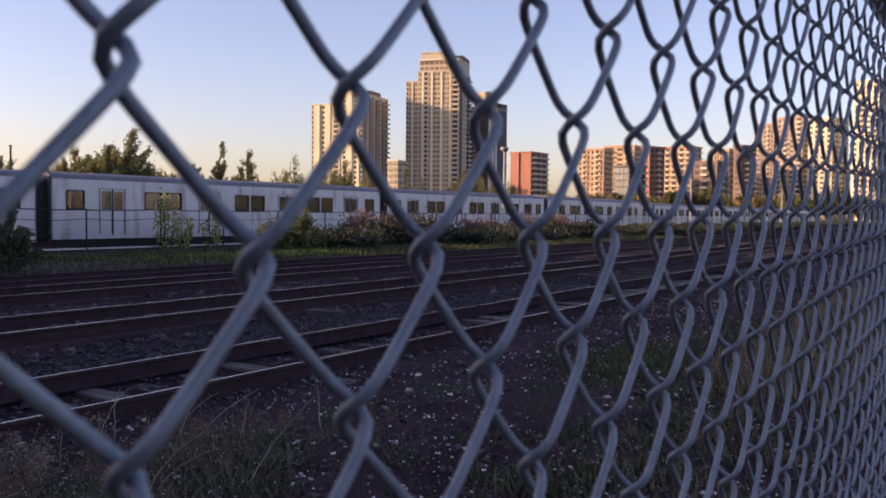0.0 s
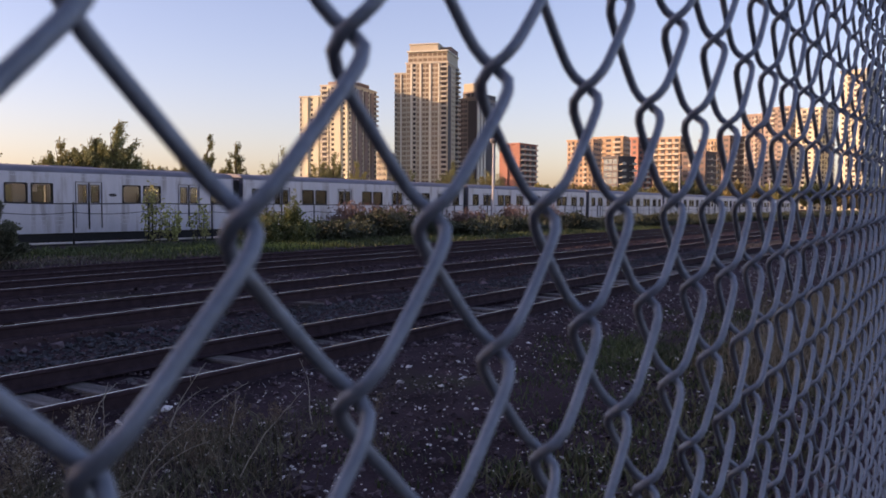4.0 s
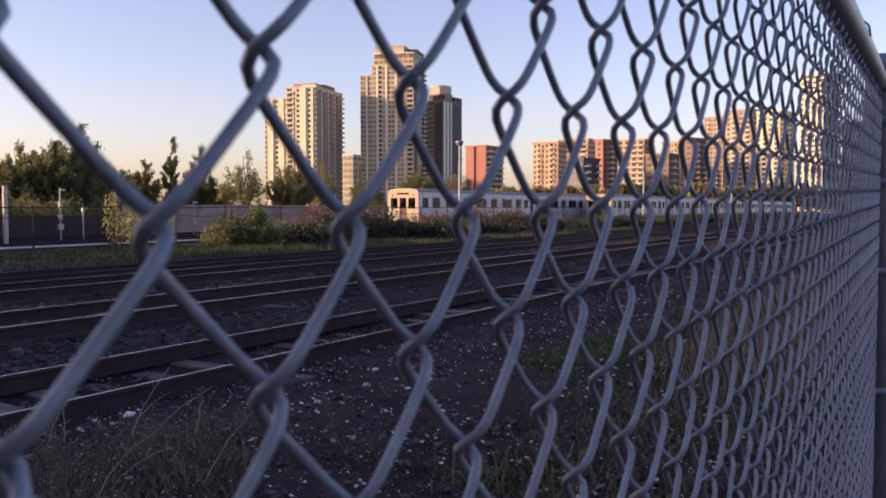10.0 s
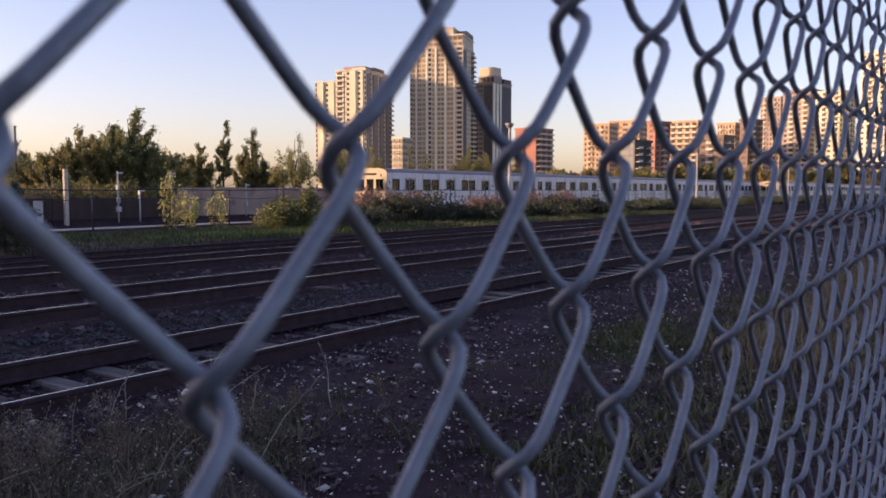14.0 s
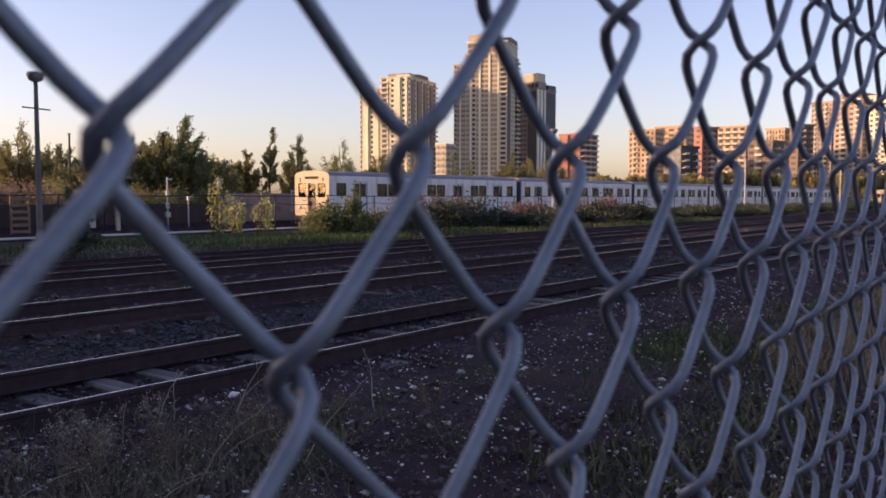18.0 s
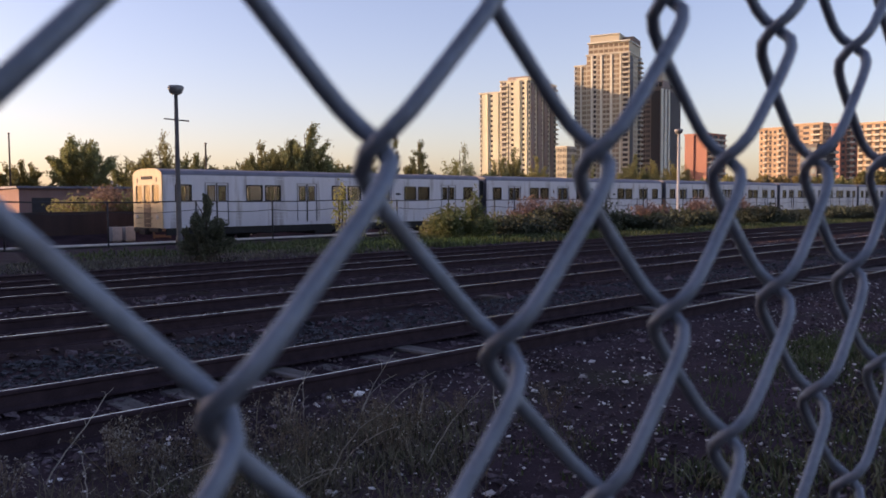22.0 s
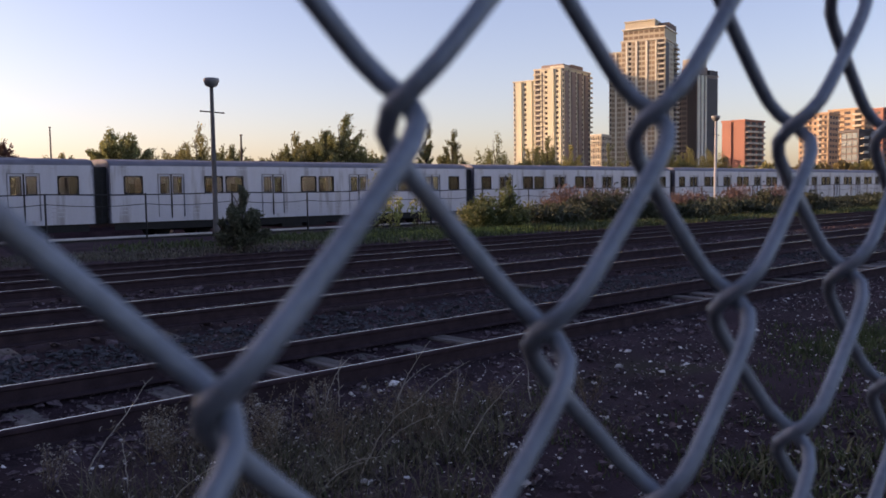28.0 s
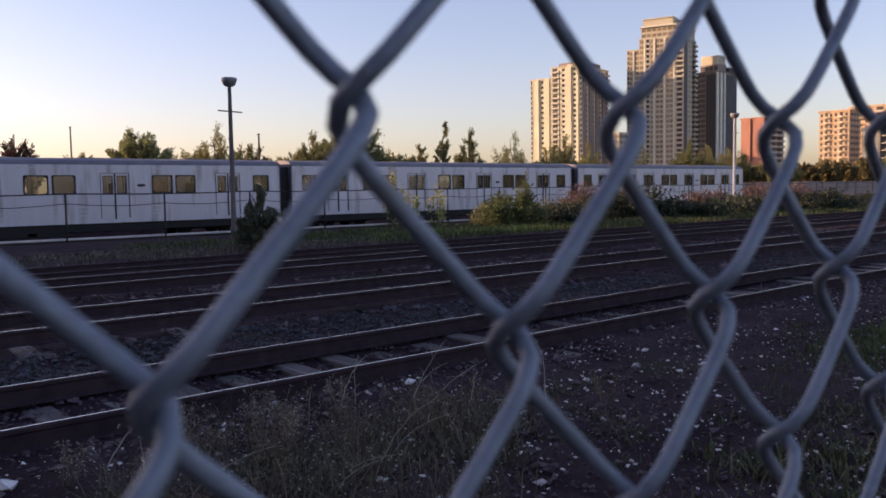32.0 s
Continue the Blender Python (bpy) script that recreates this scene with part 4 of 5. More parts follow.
for bgb in (22.95, 23.75):
    px, py = polar(bgb, 43.0)
    bx = thing("equipment_box", "dull grey lineside equipment cabinet", "cabinet", group="lineside cabinets", at=pose(px, py, -0.5))
    part("body", Build().box(-0.27, 0.27, -0.25, 0.25, 0.1, 0.85, c=0.02).mesh("body", GREY_BOX), bx)
    part("door", Build().box(-0.24, 0.24, -0.275, -0.252, 0.16, 0.79, c=0.006).mesh("door", GREY_BOX), bx)
    part("foot", Build().box(-0.24, 0.24, -0.2, 0.2, 0.0, 0.1).mesh("foot", CONCRETE), bx)
px, py = polar(25.8, 43.3)
gt = thing("wooden_frame", "reddish-brown timber slatted frame by the fence", "frame", at=pose(px, py, -0.5))
TIMBER = mat("red_brown_timber", (0.28, 0.17, 0.11), (0.16, 0.09, 0.06), rough=0.85, scale=3, fine=30, bump=0.3)
for xx in (-0.46, 0.46):
    part("upright", Build().box(xx - 0.05, xx + 0.05, -0.05, 0.05, 0, 2.2, c=0.01).mesh("upright", TIMBER), gt)
for k in range(6):
    part("slat", Build().box(-0.49, 0.49, -0.075, -0.052, 0.2 + k * 0.34, 0.36 + k * 0.34, c=0.005).mesh("slat", TIMBER), gt)
for bgp, yy, top in ((17.07, 90, 8.6), (13.9, 110, 9.0), (28.66, 60, 6.2), (20.0, 140, 9.0)):
    px, py = polar(bgp, yy)
    q = thing("utility_pole", "thin distant utility pole", "pole", group="distant poles", at=pose(px, py, 0.3))
    part("pole", Build().tube([(0, 0, 0), (0, 0, top - 0.3)], [0.12, 0.07], 8).mesh("pole", BARK), q)
    part("cap", Build().box(-0.09, 0.09, -0.09, 0.09, top - 0.3, top - 0.2).mesh("cap", DARK_METAL), q)


# ---- subway trains ----
CAR, HALF, WIDE = 22.86, 11.07, 1.57
DOORS = (-8.2, -2.73, 2.73, 8.2)
WINDOWS = (-6.03, -4.91, -0.56, 0.56, 4.91, 6.03)
W_HALF, W_LOW, W_HIGH = 0.47, 2.06, 2.86
D_HALF, D_LOW, D_HIGH = 0.62, 0.96, 2.95


def side_wall(sign, cab):
    """One side of a car, with real openings for windows and doors."""
    holes = [(x - W_HALF, x + W_HALF, W_LOW, W_HIGH) for x in WINDOWS] + [(x - D_HALF, x + D_HALF, D_LOW, D_HIGH) for x in DOORS]
    holes += [(x - 0.42, x + 0.42, W_LOW, W_HIGH) for x in (-10.0, 10.0)]
    xs = sorted({-HALF, HALF, *[h[0] for h in holes], *[h[1] for h in holes]})
    zs = [0.76, D_LOW, 1.45, W_LOW, W_HIGH, D_HIGH, 3.34]
    b = Build()
    y0, y1 = sign * WIDE, sign * (WIDE - 0.09)
    for i in range(len(xs) - 1):
        for j in range(len(zs) - 1):
            cx, cz = (xs[i] + xs[i + 1]) / 2, (zs[j] + zs[j + 1]) / 2
            if any(h[0] < cx < h[1] and h[2] < cz < h[3] for h in holes):
                continue
            for y, flip in ((y0, sign > 0), (y1, sign < 0)):
                q = [(xs[i], y, zs[j]), (xs[i + 1], y, zs[j]), (xs[i + 1], y, zs[j + 1]), (xs[i], y, zs[j + 1])]
                b.faces(q[::-1] if flip else q, [(0, 1, 2, 3)])
    for x0, x1, z0, z1 in holes:
        c = [(x0, z0), (x1, z0), (x1, z1), (x0, z1)]
        for k in range(4):
            a, d = c[k], c[(k + 1) % 4]
            b.faces([(a[0], y0, a[1]), (d[0], y0, d[1]), (d[0], y1, d[1]), (a[0], y1, a[1])], [(0, 1, 2, 3)])
    return b.mesh("side", ALU)


def frame_mesh(w, z0, z1, t, proud, m):
    """A rubber surround with rounded corners, slightly proud of the side."""
    cz, hz = (z0 + z1) / 2, (z1 - z0) / 2

    def ring(gx, gz, r):
        pts = []
        for k, (sx, sz) in enumerate(((1, 1), (-1, 1), (-1, -1), (1, -1))):
            for q in range(4):
                a = math.pi / 2 * (k + q / 3)
                pts.append((sx * (gx - r) + r * math.cos(a), cz + sz * (gz - r) + r * math.sin(a)))
        return pts
    b = Build()
    o, i = ring(w + t * 0.5, hz + t * 0.5, 0.06), ring(w - t * 0.5, hz - t * 0.5, 0.13)
    n = len(o)
    for k in range(n):
        q = (k + 1) % n
        b.faces([(*o[k][:1], 0.0, o[k][1]), (*o[q][:1], 0.0, o[q][1]), (*o[q][:1], -proud, o[q][1]), (*o[k][:1], -proud, o[k][1])], [(0, 1, 2, 3)])
        b.faces([(o[k][0], -proud, o[k][1]), (o[q][0], -proud, o[q][1]), (i[q][0], -proud, i[q][1]), (i[k][0], -proud, i[k][1])], [(0, 1, 2, 3)])
        b.faces([(i[k][0], -proud, i[k][1]), (i[q][0], -proud, i[q][1]), (i[q][0], 0.06, i[q][1]), (i[k][0], 0.06, i[k][1])], [(0, 1, 2, 3)])
    return b.mesh("frame", m)


def car_meshes():
    d = {}
    d["side_near"], d["side_far"] = side_wall(-1, False), side_wall(1, False)
    arc = [(WIDE, 3.34), (WIDE - 0.04, 3.44), (WIDE - 0.2, 3.55), (WIDE - 0.6, 3.63), (0.5, 3.67), (-0.5, 3.67), (-WIDE + 0.6, 3.63), (-WIDE + 0.2, 3.55), (-WIDE + 0.04, 3.44), (-WIDE, 3.34)]
    inner = [(y * 0.94, z - 0.10) for y, z in arc[::-1]]
    d["roof"] = Build().profile(arc + inner, -HALF, HALF, 0).mesh("roof", ROOF)
    d["vent"] = Build().box(-1.1, 1.1, -0.55, 0.55, 3.64, 3.695, c=0.015).mesh("roof_vent", ROOF)
    d["floor"] = Build().box(-HALF, HALF, -WIDE + 0.05, WIDE - 0.05, 0.80, 0.95).mesh("floor", DARK_METAL)
    b = Build().box(-1.7, 1.7, -1.1, 1.1, 0.32, 0.72, c=0.05)
    for wx in (-1.05, 1.05):
        for y in (-0.75, 0.75):
            b.tube([(wx, y - 0.07, 0.38), (wx, y + 0.07, 0.38)], 0.38, 16)
    e = Build()
    ov = [(0.21 * math.cos(a), 0.07 * math.sin(a)) for a in np.linspace(0, 6.283, 15)[:-1]]
    e.faces([(x, y, z) for y in (-0.006, 0.004) for x, z in ov], [tuple(range(14)), tuple(range(27, 13, -1))] + [(k, (k + 1) % 14, 14 + (k + 1) % 14, 14 + k) for k in range(14)])
    d["emblem"] = e.mesh("emblem", DARK_METAL)
    d["bogie"] = b.mesh("bogie", RUBBER)
    d["rib"] = Build().box(-HALF, HALF, -0.012, 0.0, -0.012, 0.012).mesh("rib", ALU)
    for k, (x0, x1) in enumerate(zip([-HALF] + [v + D_HALF + 0.04 for v in DOORS], [v - D_HALF - 0.04 for v in DOORS] + [HALF])):
        d["rib%d" % k] = Build().box(x0, x1, -0.012, 0.004, -0.014, 0.014).mesh("rib", ALU)
    b = Build()
    rng = random.Random(2)
    for x in np.arange(-4.6, 4.7, 1.55):
        b.box(x - 0.65, x + 0.6, -1.4, 1.4, 0.22 + rng.uniform(0, .15), 0.8, c=0.03)
    b.box(-HALF + 0.2, HALF - 0.2, -1.45, -1.38, 0.42, 0.8)
    d["underframe"] = b.mesh("underframe", RUBBER)
    b = Build()
    for x in (*[w for w in WINDOWS],):
        b.box(x - 0.45, x + 0.45, 1.0, 1.45, 0.95, 1.4, 1, c=0.04).box(x - 0.45, x + 0.45, 1.38, 1.46, 1.4, 1.95, 1, c=0.03)
        b.box(x - 0.45, x + 0.45, -1.45, -1.0, 0.95, 1.4, 1, c=0.04)
    for x in DOORS:
        for e in (-0.78, 0.78):
            b.box(x + e - 0.02, x + e + 0.02, -1.46, -0.75, 0.95, 2.55, 2).box(x + e - 0.02, x + e + 0.02, 0.75, 1.46, 0.95, 2.55, 2)
    for x in np.arange(-9.5, 9.6, 1.9):
        b.tube([(x, 0.35, 0.95), (x, 0.35, 3.2)], 0.02, 6, 0)
    d["interior"] = b.mesh("seats", INTERIOR, SEAT, mat("dark_partition", (0.09, 0.065, 0.05), (0.06, 0.045, 0.035), rough=0.6, scale=3, fine=30, bump=0.05))
    d["ceiling_lining"] = Build().box(-HALF + 0.05, HALF - 0.05, -1.35, 1.35, 3.2, 3.24).mesh("lining", INTERIOR)
    lit = bpy.data.materials.new("fluorescent_tube")
    lit.use_nodes = True
    lit.node_tree.nodes["Principled BSDF"].inputs["Emission Color"].default_value = (1.0, 0.93, 0.8, 1)
    lit.node_tree.nodes["Principled BSDF"].inputs["Emission Strength"].default_value = 1.6
    b = Build()
    for x in np.arange(-10.2, 10.3, 1.7):
        for y in (-0.62, 0.62):
            b.box(x - 0.7, x + 0.7, y - 0.07, y + 0.07, 3.14, 3.2, c=0.02)
    d["light_strip"] = b.mesh("light_strip", lit)
    d["frame"] = frame_mesh(W_HALF, W_LOW, W_HIGH, 0.05, 0.018, RUBBER)
    d["pane"] = Build().box(-W_HALF, W_HALF, -0.008, 0.004, W_LOW, W_HIGH).mesh("pane", GLASS)
    d["end_pane"] = Build().box(-0.42, 0.42, -0.008, 0.004, W_LOW, W_HIGH).mesh("pane", GLASS)
    d["end_frame"] = frame_mesh(0.42, W_LOW, W_HIGH, 0.05, 0.018, RUBBER)
    # one leaf of a sliding door: panel round a tall window
    b = Build()
    w = D_HALF / 2 - 0.012
    for x0, x1, z0, z1 in ((-w, w, D_LOW, W_LOW + 0.0), (-w, w, W_HIGH, D_HIGH), (-w, -w + 0.075, W_LOW, W_HIGH), (w - 0.075, w, W_LOW, W_HIGH)):
        b.box(x0, x1, -0.02, 0.02, z0, z1, 0)
    for x0, x1, z0, z1 in ((-w + 0.075, -w + 0.10, W_LOW, W_HIGH), (w - 0.10, w - 0.075, W_LOW, W_HIGH), (-w + 0.075, w - 0.075, W_LOW, W_LOW + 0.025), (-w + 0.075, w - 0.075, W_HIGH - 0.025, W_HIGH)):
        b.box(x0, x1, -0.026, 0.02, z0, z1, 1)
    b.box(-w + 0.10, w - 0.10, -0.006, 0.002, W_LOW + 0.025, W_HIGH - 0.025, 2)
    d["leaf"] = b.mesh("door_leaf", ALU, RUBBER, GLASS)
    d["door_seal"] = Build().box(-0.026, 0.026, -0.03, 0.05, D_LOW - 0.05, D_HIGH).mesh("door_seal", RUBBER)
    b = Build()
    for x0, x1, z0, z1 in ((-D_HALF - 0.03, -D_HALF, D_LOW, D_HIGH + 0.03), (D_HALF, D_HALF + 0.03, D_LOW, D_HIGH + 0.03), (-D_HALF - 0.03, D_HALF + 0.03, D_HIGH, D_HIGH + 0.035)):
        b.box(x0, x1, -0.03, 0.05, z0, z1)
    d["door_frame"] = b.mesh("door_frame", mat("dull_door_frame", (0.26, 0.26, 0.28), (0.18, 0.18, 0.19), rough=0.5, metal=0.4, scale=3, fine=30, bump=0.05), weld=True)
    # inner end wall and the cab end, both with a doorway window
    for key, cab in (("end", False), ("cab", True)):
        b = Build()
        zs, ys = [0.76, W_LOW - 0.1, W_HIGH, 3.34], [-WIDE, -1.25, -0.55, -0.34, 0.34, 0.55, 1.25, WIDE]
        for i in range(len(ys) - 1):
            for j in range(3):
                if j == 1 and i in ((1, 3, 5) if cab else (3,)):
                    continue
                b.box(-0.04, 0.04, ys[i], ys[i + 1], zs[j], zs[j + 1], 0)
        n = len(arc)
        b.faces([(x, y, z) for x in (-0.04, 0.04) for y, z in arc], [tuple(range(n)), tuple(range(2 * n - 1, n - 1, -1))], 0)
        # inner end walls take roof grey: the gap's shade is in their colour
        d[key] = b.mesh(key + "_wall", ALU_END if cab else ROOF, weld=True)
    lamp_glass = mat("head_lamp_glass", (0.8, 0.8, 0.75), rough=0.2, scale=5, bump=0)
    d["head_lamp"] = Build().tube([(0.05, 0, 0), (0.1, 0, 0)], 0.11, 12).mesh("head_lamp", lamp_glass)
    d["number_plate_bar"] = Build().box(0.04, 0.052, -0.05, 0.05, -0.12, 0.12).mesh("bar", DARK_METAL)
    d["sign"] = Build().box(0.04, 0.055, -0.62, 0.62, 3.14, 3.30).mesh("destination_sign", RUBBER)
    d["coupler"] = Build().box(0.0, 0.35, -0.35, 0.35, 0.45, 0.75, c=0.05).mesh("coupler", RUBBER)
    d["end_door"] = Build().box(0.04, 0.06, -0.36, 0.36, 0.80, W_LOW - 0.1).mesh("end_door", mat("brown_door_panel", (0.10, 0.065, 0.045), (0.06, 0.04, 0.03), rough=0.6, scale=3, fine=30, bump=0.05))
    d["gate_bar"] = Build().tube([(0.04, 0, 0), (0.42, 0.1, 0)], 0.022, 6).mesh("gate_bar", ALU_END)
    d["buffer_beam"] = Build().box(-0.05, 0.16, -1.35, 1.35, 0.58, 0.78, c=0.02).mesh("buffer_beam", RUBBER)
    b = Build()
    for y0, y1 in ((-1.25, -0.55), (-0.34, 0.34), (0.55, 1.25)):
        b.box(-0.006, 0.006, y0, y1, W_LOW - 0.1, W_HIGH)
    d["cab_glass"] = b.mesh("cab_glass", GLASS)
    # black gangway box, made wide to stand in for the gap's shade too
    b = Build()
    b.box(-0.40, 0.40, -1.3, 1.3, 0.7, 3.3, c=0.06)
    for y in (-1.5, 1.42):
        for z in (0.9, 1.35, 1.8, 2.25):
            b.box(-0.3, 0.3, y, y + 0.04, z, z + 0.05)
        b.box(-0.02, 0.02, y, y + 0.05, 0.8, 2.4)
    d["coupling"] = b.mesh("gangway", RUBBER)
    return d


CARS = car_meshes()


def subway_train(label, yc, cars=6):
    """A train whose left-hand cab end is the origin; cars run towards +X."""
    tr = thing("subway_train", label, "train", group="subway trains", at=pose(0, yc, -0.40))
    for c in range(cars):
        cx = CAR * (c + 0.5)
        car = part("car", CARS["floor"], tr, "silver subway car", at=pose(cx, 0, 0))
        part("side_wall", CARS["side_near"], car, "brushed aluminium side with ribs")
        part("side_wall", CARS["side_far"], car, "brushed aluminium side with ribs")
        for x in (-7.3, 7.3):
            part("bogie", CARS["bogie"], car, at=pose(x, 0, 0))
        part("gutter", CARS["rib"], car, at=pose(0, -WIDE, 3.2))
        for z in (1.12, 1.30, 1.48):
            for k in range(5):
                part("rib", CARS["rib%d" % k], car, at=pose(0, -WIDE, z))
        for nm in ("roof", "underframe"):
            part(nm, CARS[nm], car)
        for x in (-7.4, -2.4, 2.6, 7.6):
            part("roof_vent", CARS["vent"], car, at=pose(x, 0, 0))
        part("emblem", CARS["emblem"], car, "small dark oval emblem", at=pose(3.92, -WIDE, 2.42))
        part("seat_row", CARS["interior"], car, "red seats and grab poles")
        part("ceiling_lining", CARS["ceiling_lining"], car)
        part("light_strip", CARS["light_strip"], car, "rows of lit fluorescent tubes")
        for s, turn in ((-1, 0), (1, 180)):
            for x in WINDOWS:
                part("window_frame", CARS["frame"], car, at=pose(x, s * WIDE, 0, 0, 0, turn))
                part("window_pane", CARS["pane"], car, at=pose(x, s * (WIDE - 0.03), 0, 0, 0, turn)).visible_shadow = False
            for x in (-10.0, 10.0):
                part("window_frame", CARS["end_frame"], car, at=pose(x, s * WIDE, 0, 0, 0, turn))
                part("window_pane", CARS["end_pane"], car, at=pose(x, s * (WIDE - 0.03), 0, 0, 0, turn)).visible_shadow = False
            for x in DOORS:
                for o in (-D_HALF / 2, D_HALF / 2):
                    part("door_leaf", CARS["leaf"], car, at=pose(x + o, s * (WIDE - 0.035), 0, 0, 0, turn))
                part("door_seal", CARS["door_seal"], car, at=pose(x, s * WIDE, 0, 0, 0, turn))
                part("door_frame", CARS["door_frame"], car, at=pose(x, s * WIDE, 0, 0, 0, turn))
        for e in (-1, 1):
            cab = (c == 0 and e < 0) or (c == cars - 1 and e > 0)
            part("cab_end" if cab else "end_wall", CARS["cab" if cab else "end"], car, at=pose(e * HALF, 0, 0, 0, 0, 0 if e > 0 else 180))
            if cab:
                part("cab_window", CARS["cab_glass"], car, at=pose(e * HALF, 0, 0))
                turn = 0 if e > 0 else 180
                for nm in ("sign", "coupler", "end_door", "buffer_beam"):
                    part({"sign": "destination_sign"}.get(nm, nm), CARS[nm], car, at=pose(e * HALF, 0, 0, 0, 0, turn))
                for y in (-1.1, 1.1):
                    part("head_lamp", CARS["head_lamp"], car, at=pose(e * HALF, y, 1.3, 0, 0, turn))
                    part("number_bar", CARS["number_plate_bar"], car, at=pose(e * HALF, y * 0.95, 3.1, 0, 0, turn))
                    for z in (1.0, 1.25, 1.5, 1.75):
                        part("gate_bar", CARS["gate_bar"], car, at=pose(e * HALF, y * 0.5, z, 0, 0, turn))
        if c < cars - 1:
            part("gangway", CARS["coupling"], tr, "dark gangway between two cars", at=pose(CAR * (c + 1), 0, 0))
    return tr


TRAIN_NEAR = subway_train("silver subway train leaving along the near track", 33.0 + WIDE)
TRAIN_FAR = subway_train("silver subway train arriving along the far track", 37.7 + WIDE)


# ---- distant buildings ----
BRICK_CREAM = mat("cream_brick", (0.72, 0.69, 0.50), (0.60, 0.57, 0.41), rough=0.85, scale=0.08, fine=2, bump=0.05)
BRICK_TAN = mat("tan_precast", (0.58, 0.52, 0.37), (0.47, 0.42, 0.30), rough=0.85, scale=0.08, fine=2, bump=0.05)
BRICK_RED = mat("red_brick", (0.39, 0.18, 0.125), (0.31, 0.14, 0.1), rough=0.85, scale=0.1, fine=2, bump=0.05)
BRICK_ORANGE = mat("orange_brick", (0.56, 0.40, 0.25), (0.45, 0.32, 0.20), rough=0.85, scale=0.1, fine=2, bump=0.05)
BRICK_BROWN = mat("brown_brick", (0.24, 0.17, 0.13), (0.17, 0.12, 0.1), rough=0.85, scale=0.1, fine=2, bump=0.05)
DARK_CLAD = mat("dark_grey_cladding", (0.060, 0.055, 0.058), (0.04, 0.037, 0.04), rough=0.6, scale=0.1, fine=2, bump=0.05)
SLAB = mat("pale_balcony_slab", (0.63, 0.59, 0.46), (0.50, 0.46, 0.36), rough=0.8, scale=0.2, fine=4, bump=0.05)
# window grey lightened for distance: haze is put into the colour
FAR_GLASS = mat("hazed_far_window", (0.085, 0.078, 0.078), (0.05, 0.046, 0.048), rough=0.5, spec=0.25, scale=0.5, fine=6, bump=0, vary=0.5)
BLUE_GLASS = mat("blue_green_curtain_glass", (0.06, 0.13, 0.16), (0.04, 0.08, 0.11), rough=0.2, scale=0.3, fine=4, bump=0, vary=0.4)


